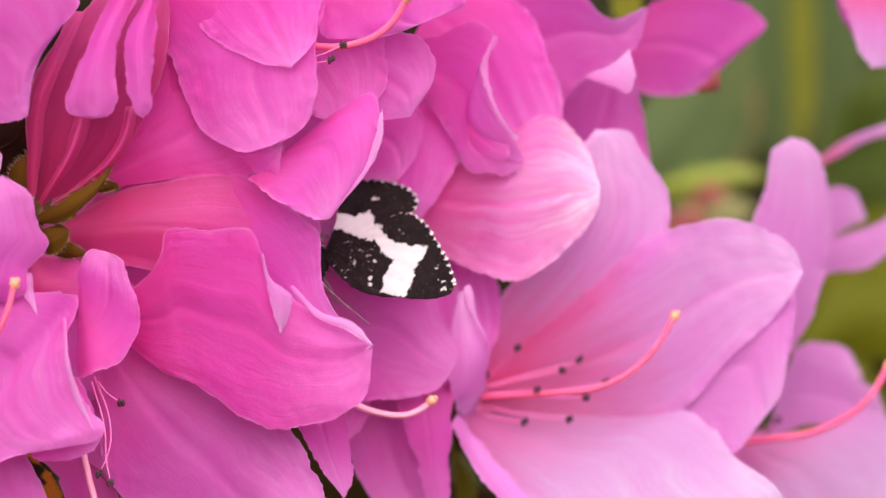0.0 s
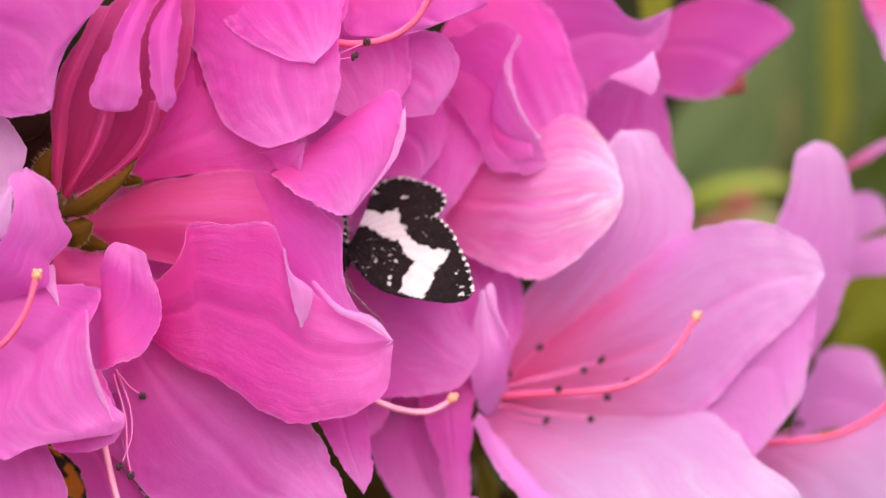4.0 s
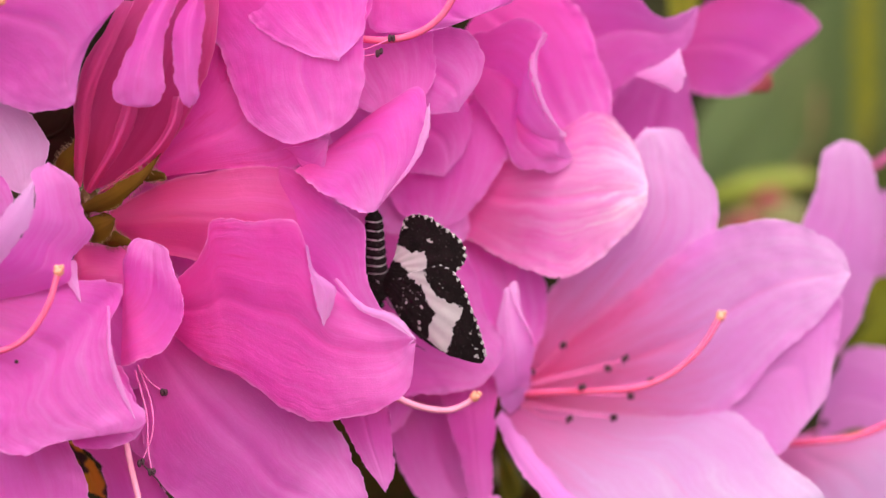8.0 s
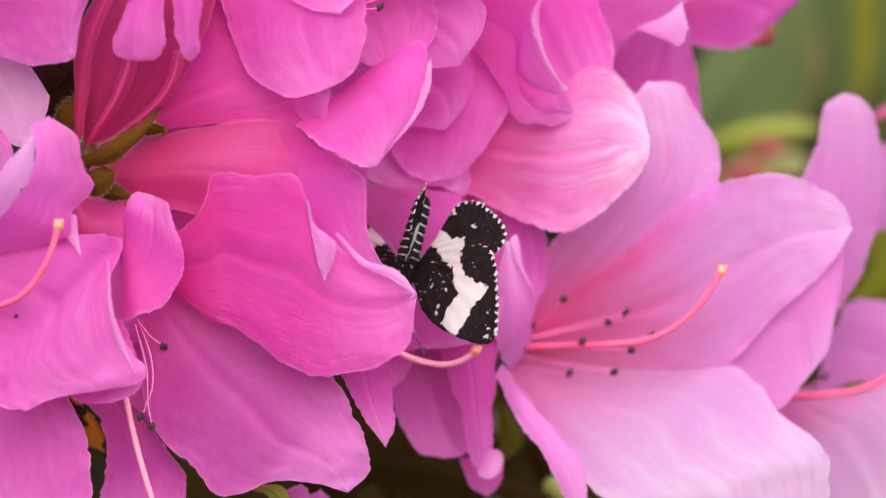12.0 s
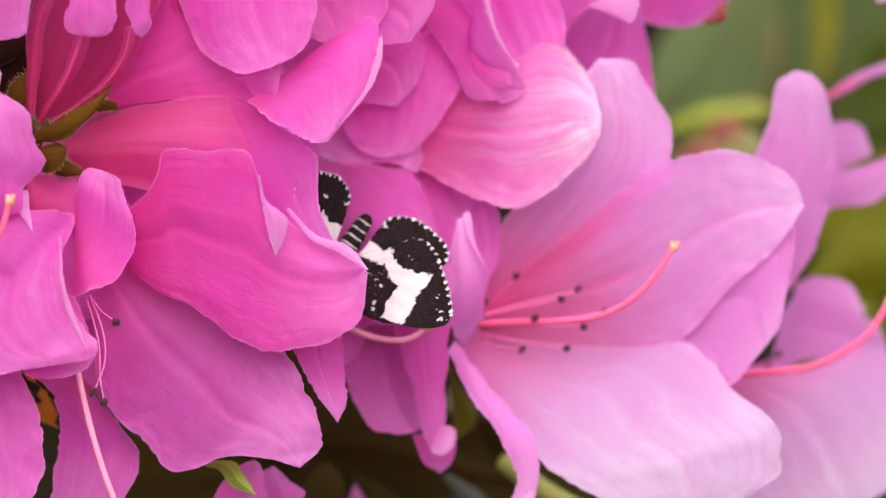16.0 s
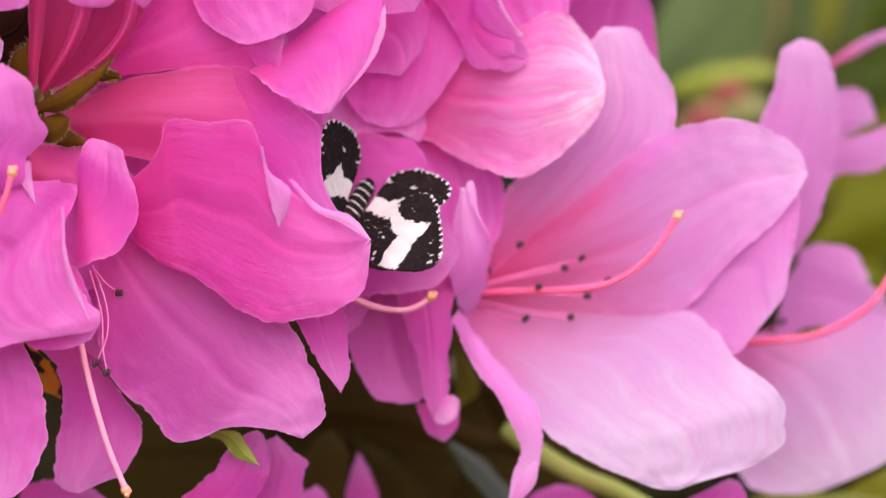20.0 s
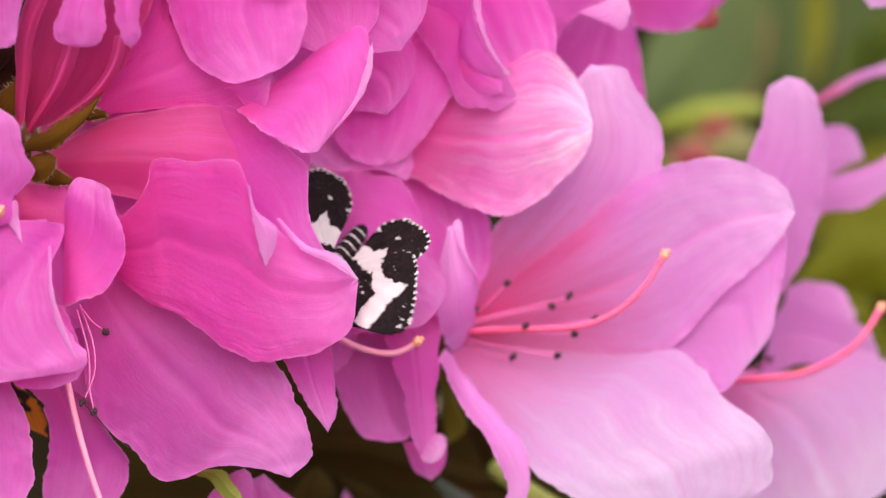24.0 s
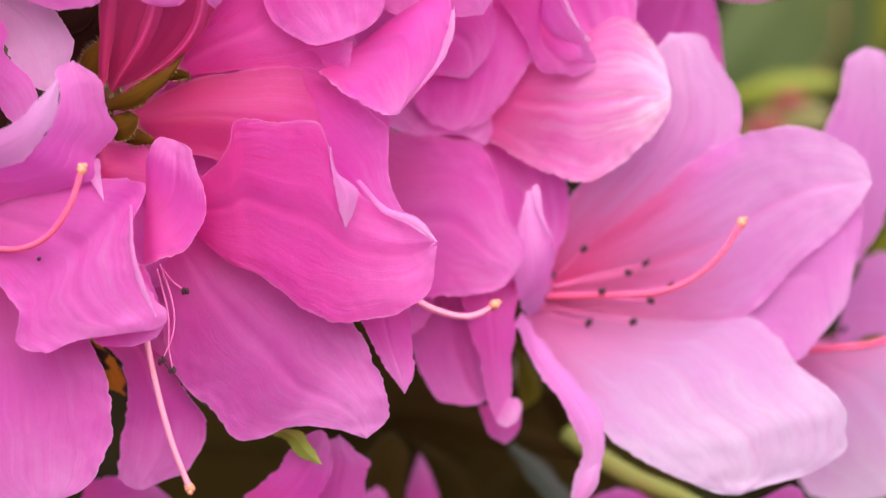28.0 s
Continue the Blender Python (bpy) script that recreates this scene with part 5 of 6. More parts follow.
stamen(open_flower, [(11.6, 13.5, -0.1), (17.1, 12.0, 1.4), (22.5, 10.8, 2.6)])
stamen(open_flower, [(11.9, 13.5, 0.3), (18.4, 12.0, 2.1), (24.6, 10.8, 3.7)])
stamen(open_flower, [(11.3, 13.5, -0.4), (15.1, 11.0, -0.1), (19.4, 7.3, 0.3)])
stamen(open_flower, [(11.6, 13.5, -0.8), (18.4, 12.0, -0.6), (25.3, 9.5, -0.7)])
stamen(open_flower, [(11.3, 13.5, -1.5), (14.4, 13.0, -3.2), (17.9, 10.5, -3.7)])
stamen(open_flower, [(11.6, 13.5, -1.5), (17.2, 12.5, -2.6), (23.3, 10.5, -3.4)])
stamen(open_flower, [(11.9, 13.5, 0.6), (12.6, 12.0, 1.4), (13.3, 10.0, 2.1)])
stamen(open_flower, [(11.6, 13.5, -0.4), (19.8, 12.0, -0.1), (27.7, 10.0, 1.0)])

pale_flower = thing("azalea_flower", (43.8, 38.0, -6.8), "pale lilac pink azalea flower behind the open one", "flower", "flowers of the azalea")
petal(pale_flower, [(43.2, 26.0, -6.3), (44.0, 26.0, -13.3), (44.0, 25.0, -20.3), (45.5, 25.0, -24.6), (53.9, 25.0, -25.2), (58.1, 25.0, -23.6)], [(46.0, 27.0, -5.6), (53.8, 28.0, -5.7), (62.3, 28.0, -3.3), (67.9, 28.0, -7.5), (68.0, 27.0, -15.9), (63.7, 26.0, -20.8), (58.1, 25.0, -23.6)], 1.6, "pale3", 0.3)
petal(pale_flower, [(49.1, 31.0, -6.4), (54.0, 31.0, -4.9), (59.7, 31.0, -5.6), (63.9, 31.0, -4.1)], [(50.4, 30.0, 0.7), (52.4, 30.0, 3.2), (57.4, 30.0, 2.2), (62.4, 30.0, -0.6), (63.9, 31.0, -4.1)], -1, "lilac", 0.25)
petal(pale_flower, [(42.4, 20.0, 10.6), (45.8, 19.0, 18.9), (47.9, 18.0, 25.1), (48.8, 18.0, 29.3), (50.9, 18.0, 30.8)], [(49.5, 22.0, 2.1), (53.2, 21.0, 7.7), (55.5, 20.0, 15.4), (55.9, 19.0, 23.1), (54.4, 18.0, 28.6), (52.7, 18.0, 30.4), (50.9, 18.0, 30.8)], 1.6, "lilac", 0.25)
petal(pale_flower, [(53.1, 32.0, 10.4), (56.6, 32.0, 14.0), (61.6, 32.0, 14.7), (67.5, 34.0, 19.0)], [(53.1, 32.0, 19.0), (58.1, 32.0, 19.0), (63.2, 33.0, 20.8), (67.5, 34.0, 22.9), (67.5, 34.0, 19.0)], 0.8, "lilac", 0.25)
petal(pale_flower, [(53.4, 36.0, 17.6), (57.7, 36.0, 19.0), (62.0, 36.0, 21.2)], [(54.1, 36.0, 24.0), (57.0, 36.0, 25.1), (60.6, 36.0, 24.7), (62.0, 36.0, 21.2)], 0.6, "lilac", 0.25)
petal(pale_flower, [(52.5, 34.0, 4.7), (54.7, 34.0, 5.4), (59.0, 34.0, 4.7), (61.1, 34.0, 1.1)], [(51.1, 34.0, -1.0), (54.7, 34.0, -1.8), (58.2, 34.0, -1.8), (61.1, 34.0, 1.1)], 0.6, "lilac", 0.25)
v, f, uv = sweep([(43.8, 62.0, -12.8), (43.8, 52.0, -11.8), (43.8, 38.0, -6.8)], 0.9, 1.1, 12, 8)
part("pedicel", v, f, MAT["sepal"], pale_flower, "short green flower stalk", uv)
style(pale_flower, [(42.5, 23.0, -6.9), (47.8, 18.5, -6.2), (53.4, 19.0, -5.4), (57.6, 19.0, -3.5), (60.4, 19.0, -1.3), (63.0, 20.0, 2.6)], 0.42, 0.4)
stamen(pale_flower, [(44.8, 29.0, -6.4), (47.5, 28.0, -5.6), (49.9, 27.5, -4.3)])

far_flower = thing("azalea_flower", (79.6, 50.0, 63.3), "pink azalea petals out of focus among leaves", "flower", "flowers of the azalea")
petal(far_flower, [(56.1, 18.0, 50.8), (58.2, 18.0, 45.3), (59.6, 18.0, 41.1), (61.1, 18.0, 39.3)], [(70.0, 18.0, 50.8), (68.6, 18.0, 43.9), (65.1, 18.0, 40.1), (61.1, 18.0, 39.3)], 0.8, "soft", 0.25)
petal(far_flower, [(56.4, 21.0, 51.0), (57.4, 21.0, 46.8), (59.2, 21.0, 43.4), (60.6, 21.0, 40.6)], [(63.4, 21.0, 51.0), (62.7, 21.0, 46.8), (62.0, 21.0, 42.7), (60.6, 21.0, 40.6)], 0.5, "deep", 0.2)
petal(far_flower, [(55.6, 45.0, 28.2), (59.2, 45.0, 30.7), (62.9, 45.0, 32.6), (68.7, 45.0, 34.4)], [(55.6, 45.0, 27.5), (59.2, 45.0, 29.3), (62.9, 45.0, 31.3), (68.7, 45.0, 32.6)], 0.4, "soft", 0.1)
v, f, uv = sweep([(79.6, 74.0, 57.3), (79.6, 64.0, 58.3), (79.6, 50.0, 63.3)], 0.9, 1.1, 12, 8)
part("pedicel", v, f, MAT["sepal"], far_flower, "short green flower stalk", uv)


v, f, uv = sweep([(-31.7, -10.6, -8.8), (-30.7, -10.7, -9.9), (-30.1, -10.4, -10.5), (-29.2, -9.8, -11.7), (-28.1, -9.4, -12.8), (-26.6, -9.0, -14.0)], 0.10, 0.05, 24, 6)
part("pollen_thread", v, f, MAT["thread"], front_flower, "thin dark pollen thread", uv)
v, f = lumps([(-45.4, -19.6, 3.0)], [(0.26, 0.2, 0.26)], 3)
part("speck", v, f, MAT["thread"], side_flower, "tiny dark speck of dirt")

# ---- leaves ----
leaf([(34.4, 122.0, 26.1), (37.9, 126.0, 39.6), (45.8, 131.0, 48.3), (54.2, 131.0, 50.0)], [(34.4, 122.0, 25.3), (45.5, 126.0, 27.9), (53.4, 131.0, 33.1), (55.1, 131.0, 43.2), (54.2, 131.0, 50.0)], 2, "leaf_grey", "broad grey-green azalea leaf behind the flowers")
leaf([(57.5, 166.0, 62.6), (58.4, 166.0, 51.0), (59.3, 166.0, 37.6), (62.9, 166.0, 28.7)], [(64.7, 166.0, 62.6), (64.9, 166.0, 48.3), (64.9, 166.0, 37.6), (62.9, 166.0, 28.7)], 1, "leaf_grey", "long grey-green leaf blade standing behind the flowers")
leaf([(61.7, 149.0, 61.4), (62.0, 149.0, 50.1), (62.3, 149.0, 39.6), (62.9, 149.0, 31.8)], [(65.5, 149.0, 61.4), (65.7, 149.0, 49.2), (65.5, 149.0, 39.6), (62.9, 149.0, 31.8)], 2, "leaf_olive", "narrow olive green leaf blade standing upright")
leaf([(67.4, 172.0, 63.0), (67.7, 172.0, 50.4), (67.9, 172.0, 40.5), (69.7, 172.0, 32.4)], [(77.8, 172.0, 63.0), (76.9, 172.0, 52.2), (73.3, 172.0, 39.6), (69.7, 172.0, 32.4)], 1, "leaf_grey", "long grey-green leaf blade standing behind the flowers")
leaf([(63.4, 140.0, 29.9), (67.7, 140.0, 38.5), (71.6, 136.0, 43.4), (79.8, 133.0, 48.4)], [(63.4, 140.0, 29.0), (69.4, 140.0, 32.4), (75.0, 136.0, 36.6), (81.5, 133.0, 42.4)], 1.5, "leaf_dark", "dark green pointed leaf slanting upwards")
leaf([(64.0, 158.0, 25.9), (69.3, 158.0, 29.8), (75.1, 154.0, 31.8), (83.4, 150.0, 33.6)], [(64.0, 158.0, 24.5), (69.3, 158.0, 24.1), (75.1, 154.0, 24.0), (83.4, 150.0, 25.7)], 1.5, "leaf_dark", "dark green leaf lying behind pink petals")
leaf([(37.2, 108.0, 25.9), (42.9, 108.0, 29.2), (49.4, 108.0, 30.2), (55.9, 108.0, 28.8)], [(37.2, 108.0, 25.1), (42.9, 108.0, 25.1), (50.2, 108.0, 26.7), (55.9, 108.0, 28.8)], 1.5, "leaf_lime", "yellow-green young leaf curving sideways")
leaf([(38.3, 116.0, 17.8), (40.8, 116.0, 22.8), (44.9, 116.0, 25.2), (49.9, 116.0, 25.6), (54.0, 116.0, 24.4)], [(38.3, 116.0, 17.0), (43.3, 116.0, 19.4), (48.2, 116.0, 20.7), (52.4, 116.0, 21.9), (54.0, 116.0, 24.4)], 2, "leaf_pale", "pale yellow-green leaf bud among the leaves")
leaf([(43.5, 105.0, 25.1), (45.5, 105.0, 26.8), (47.6, 105.0, 27.5)], [(44.3, 105.0, 23.8), (47.2, 105.0, 24.4), (49.3, 105.0, 25.9), (47.6, 105.0, 27.5)], 1, "leaf_red", "small reddish bud scale among green leaves")
leaf([(39.3, 22.0, 37.0), (40.7, 22.0, 37.9), (42.1, 22.0, 39.6)], [(41.4, 22.0, 36.8), (42.5, 22.0, 37.1), (42.7, 22.0, 38.5), (42.1, 22.0, 39.6)], 0.8, "leaf_red", "dark red bud scale under a pink petal")
leaf([(49.9, 136.0, 28.9), (51.6, 136.0, 33.2), (53.7, 136.0, 37.5), (55.4, 136.0, 43.4)], [(51.6, 136.0, 28.1), (54.1, 136.0, 32.3), (55.6, 136.0, 37.5), (56.1, 136.0, 43.4)], 1, "leaf_amber", "narrow amber brown stalk between green leaves", "leaf_stalk", "stalk")
leaf([(55.0, 96.0, 0.2), (59.6, 94.0, 8.2), (65.1, 93.0, 13.8), (72.0, 91.0, 16.1), (78.4, 91.0, 15.3)], [(55.0, 96.0, -0.6), (61.2, 94.0, 1.8), (67.5, 93.0, 2.2), (72.8, 91.0, 2.5), (78.4, 91.0, 5.1), (78.4, 91.0, 15.3)], 2.5, "leaf_green", "rounded fresh green leaf beside the pale flower")
leaf([(52.3, 40.0, 4.7), (56.6, 40.0, 3.7), (62.4, 40.0, 1.7)], [(52.3, 40.0, 4.1), (56.6, 40.0, 3.0), (61.0, 40.0, 1.3), (62.4, 40.0, 1.7)], 0.6, "leaf_olive", "thin olive leaf edge crossing a petal")
leaf([(64.6, 105.0, 4.0), (68.6, 105.0, 1.6), (75.1, 105.0, -6.6)], [(65.4, 105.0, 4.8), (73.5, 105.0, 4.0), (78.4, 105.0, -0.1), (75.1, 105.0, -6.6)], 1, "leaf_shaded_brown", "brown withered leaf under the pale flower")
leaf([(41.7, 102.0, 19.4), (40.1, 102.0, 21.0), (40.9, 102.0, 23.4)], [(45.0, 102.0, 19.4), (46.6, 102.0, 21.4), (44.2, 102.0, 23.4), (40.9, 102.0, 23.4)], 1, "leaf_red", "small dull red bud under a green leaf")
leaf([(30.2, 50.0, 53.0), (30.6, 50.0, 48.6), (32.0, 50.0, 46.0)], [(34.6, 50.0, 53.0), (34.2, 50.0, 48.6), (33.1, 50.0, 46.3), (32.0, 50.0, 46.0)], 0.8, "leaf_olive", "olive leaf tip between two pink petals")
leaf([(58.0, 185.0, 8.0), (66.0, 185.0, 26.0), (78.0, 185.0, 36.0), (92.0, 185.0, 40.0)], [(58.0, 185.0, 7.0), (72.0, 185.0, 12.0), (84.0, 185.0, 20.0), (92.0, 185.0, 40.0)], 2, "leaf_olive", "broad olive leaf deep behind the pale flower")
leaf([(36.0, 195.0, 24.0), (44.0, 195.0, 46.0), (56.0, 195.0, 60.0), (70.0, 195.0, 68.0)], [(36.0, 195.0, 23.0), (54.0, 195.0, 28.0), (66.0, 195.0, 42.0), (70.0, 195.0, 68.0)], 2, "leaf_grey", "broad grey-green leaf deep behind the flowers")
leaf([(62.0, 180.0, -10.0), (72.0, 180.0, 6.0), (86.0, 180.0, 12.0), (98.0, 180.0, 8.0)], [(62.0, 180.0, -11.0), (76.0, 180.0, -14.0), (90.0, 180.0, -10.0), (98.0, 180.0, 8.0)], 2, "leaf_green", "fresh green leaf deep behind the pale flower")
leaf([(70.0, 176.0, 30.0), (76.0, 176.0, 44.0), (84.0, 176.0, 56.0), (96.0, 176.0, 64.0)], [(70.0, 176.0, 29.0), (84.0, 176.0, 36.0), (92.0, 176.0, 48.0), (96.0, 176.0, 64.0)], 2, "leaf_dark", "dark green leaf rising behind the far petals")
leaf([(-9.6, 30.0, -14.3), (-2.5, 30.0, -13.5), (6.0, 30.0, -15.5), (13.1, 29.0, -18.1), (18.1, 29.0, -20.9)], [(-9.6, 30.0, -18.5), (-2.5, 30.0, -19.5), (4.6, 30.0, -20.8), (11.7, 29.0, -21.4), (18.1, 29.0, -20.9)], 1.5, "leaf_shaded_brown", "olive brown leaf lying under the flowers")
leaf([(-13.9, 22.0, -30.7), (-10.5, 22.0, -24.3), (-8.5, 22.0, -20.1), (-6.0, 22.0, -18.0)], [(-4.1, 22.0, -30.5), (-4.2, 22.0, -24.9), (-4.1, 22.0, -20.7), (-6.0, 22.0, -18.0)], 1.5, "leaf_shaded_brown", "olive leaf hanging under the petals, shade in its dark colour")
leaf([(-1.8, 36.0, -31.7), (-2.6, 36.0, -26.0), (-3.4, 36.0, -21.7), (-3.8, 36.0, -19.9)], [(8.9, 36.0, -31.6), (6.0, 36.0, -27.3), (1.6, 36.0, -22.3), (-3.8, 36.0, -19.9)], 1.5, "leaf_shaded_brown", "olive brown leaf with the shade put into its colour")
# the next three are added as dark filling for gaps that hold only shade
leaf([(-26.0, 58.0, -4.0), (-16.0, 58.0, 3.0), (-2.0, 58.0, 4.0), (14.0, 58.0, -4.0)], [(-26.0, 58.0, -5.0), (-18.0, 58.0, -18.0), (-2.0, 58.0, -20.0), (14.0, 58.0, -4.0)], 2, "leaf_shaded_brown", "added olive brown leaf darkening the gap under the flowers")
leaf([(-44.0, 62.0, -22.0), (-34.0, 62.0, -8.0), (-20.0, 62.0, -8.0), (-6.0, 62.0, -20.0)], [(-44.0, 62.0, -23.0), (-36.0, 62.0, -36.0), (-20.0, 62.0, -38.0), (-6.0, 62.0, -20.0)], 2, "leaf_shaded_brown", "added brown leaf darkening the gap under the petals")
leaf([(-14.0, 66.0, -30.0), (0.0, 66.0, -16.0), (18.0, 66.0, -14.0), (34.0, 66.0, -26.0)], [(-14.0, 66.0, -31.0), (2.0, 66.0, -42.0), (20.0, 66.0, -42.0), (34.0, 66.0, -26.0)], 2, "leaf_shaded_brown", "added brown leaf darkening the gap below the open flower")
leaf([(0.9, 40.0, -32.7), (5.9, 40.0, -26.2), (8.8, 40.0, -23.2), (12.3, 40.0, -21.0)], [(16.1, 40.0, -32.5), (15.3, 40.0, -27.5), (14.5, 40.0, -23.9), (12.3, 40.0, -21.0)], 1.5, "leaf_shaded_brown", "olive brown leaf with the shade put into its colour")
leaf([(8.2, 27.0, -20.2), (10.4, 27.0, -23.0), (12.5, 27.0, -25.8), (16.1, 27.0, -30.7)], [(8.9, 27.0, -19.4), (12.5, 27.0, -21.6), (15.3, 27.0, -24.3), (18.2, 27.0, -29.2), (16.1, 27.0, -30.7)], 1, "leaf_greyd", "narrow blue-grey leaf in the shade")
leaf([(-19.5, -3.0, -17.4), (-17.8, -4.0, -18.0), (-15.4, -5.0, -20.1), (-13.1, -6.0, -20.6)], [(-17.9, -3.0, -16.7), (-15.5, -4.0, -16.8), (-14.4, -5.0, -18.4), (-13.1, -6.0, -20.6)], 0.9, "leaf_lime", "small pale green pointed bract with fine hairs", "bract", "leaf")
leaf([(-42.1, -2.0, -6.3), (-40.5, -1.0, -9.7), (-39.3, 0.0, -12.4), (-37.1, 0.0, -13.4)], [(-40.1, -2.0, -7.0), (-38.2, -1.0, -9.6), (-37.1, 0.0, -12.4), (-37.1, 0.0, -13.4)], 0.6, "leaf_yellow", "yellow leaf with dark blotches below the petals")
leaf([(9.2, 24.0, -6.7), (9.2, 24.0, -10.9), (10.0, 24.0, -15.1)], [(8.8, 24.0, -6.0), (10.9, 24.0, -9.5), (12.4, 24.0, -12.9), (10.0, 24.0, -15.1)], 0.6, "leaf_green", "narrow green leaf in a gap between flowers")
leaf([(12.3, 33.0, -13.4), (13.8, 33.0, -17.0), (16.0, 33.0, -21.2)], [(14.4, 33.0, -13.4), (18.1, 33.0, -17.6), (20.3, 33.0, -23.3), (16.0, 33.0, -21.2)], 0.6, "leaf_shaded_brown", "brown leaf in the shade under the pale flower")
leaf([(47.3, 45.0, -27.4), (52.4, 45.0, -26.5), (58.2, 45.0, -26.7), (64.0, 45.0, -27.5)], [(47.4, 45.0, -33.2), (53.9, 45.0, -33.2), (61.2, 45.0, -32.3), (64.0, 45.0, -27.5)], 0.8, "leaf_lime", "bright green leaf under the pale petal")
leaf([(58.5, 48.0, -27.5), (62.8, 48.0, -24.5), (67.2, 48.0, -23.0)], [(60.0, 48.0, -33.3), (64.4, 48.0, -31.8), (70.1, 48.0, -27.3), (67.2, 48.0, -23.0)], 0.8, "leaf_olive", "olive leaf under the pale petal")
leaf([(-45.8, -4.0, 32.6), (-43.5, -4.0, 33.3), (-40.8, -4.0, 33.3)], [(-45.1, -4.0, 26.6), (-43.1, -4.0, 25.6), (-40.7, -4.0, 27.3), (-40.8, -4.0, 33.3)], 0.6, "scale_gap", "dark red-brown bud scale between petals", "bud_scale", "leaf")
# added leaf: a dark filling for the hole behind the side flower
leaf([(-60.6, -6.0, 27.7), (-56.5, -6.0, 27.4), (-53.2, -6.0, 24.4)], [(-60.4, -6.0, 14.4), (-56.4, -6.0, 16.1), (-51.1, -6.0, 18.5), (-53.2, -6.0, 24.4)], 0.6, "scale_gap", "dark leaf added to fill the shaded hole behind the petals")

v, f, uv = sweep([(15.9, 30.0, -18.2), (20.2, 26.0, -21.0), (25.1, 24.0, -23.6), (29.4, 24.0, -25.2), (37.1, 24.0, -29.4)], 1.3, 1.0, 20, 10)
stem = thing("green_stem", (15.9, 30.0, -18.2), "smooth bright green young stem below the flowers", "stem")
part("shoot", v, f, MAT["shoot"], stem, "", uv)

# ---- the moth ----
BAND = [(6.48, 5.89), (9.15, 7.34), (10.3, 5.59), (10.89, 3.69), (11.37, 3.1), (12.73, 1.39), (11.57, 0.71), (9.71, 0.45), (8.01, -0.91), (7.07, -3.17), (6.41, -5.39), (5.0, -5.37), (4.58, -4.91), (2.6, -5.63), (1.13, -5.53), (1.17, -3.98), (2.88, -3.17), (4.5, -2.07), (5.54, -1.17), (6.76, -0.57), (7.13, 0.88), (8.56, 2.2), (7.38, 3.69), (6.85, 4.97)]


def inside(px, py, poly):
    """Signed distance to a closed outline, positive inside."""
    poly = np.array(poly)
    a, b = poly, np.roll(poly, -1, 0)
    p = np.stack([px, py], -1)[:, None]
    ab = b - a
    s = np.clip(((p - a) * ab).sum(-1) / ((ab**2).sum(-1) + 1e-9), 0, 1)
    dist = np.linalg.norm(p - a - ab * s[..., None], axis=-1).min(1)
    cross = ((a[:, 1] > py[:, None]) != (b[:, 1] > py[:, None])) & (px[:, None] < (b[:, 0] - a[:, 0]) * (py[:, None] - a[:, 1]) / (b[:, 1] - a[:, 1] + 1e-12) + a[:, 0])
    return np.where(cross.sum(1) % 2 == 1, dist, -dist)


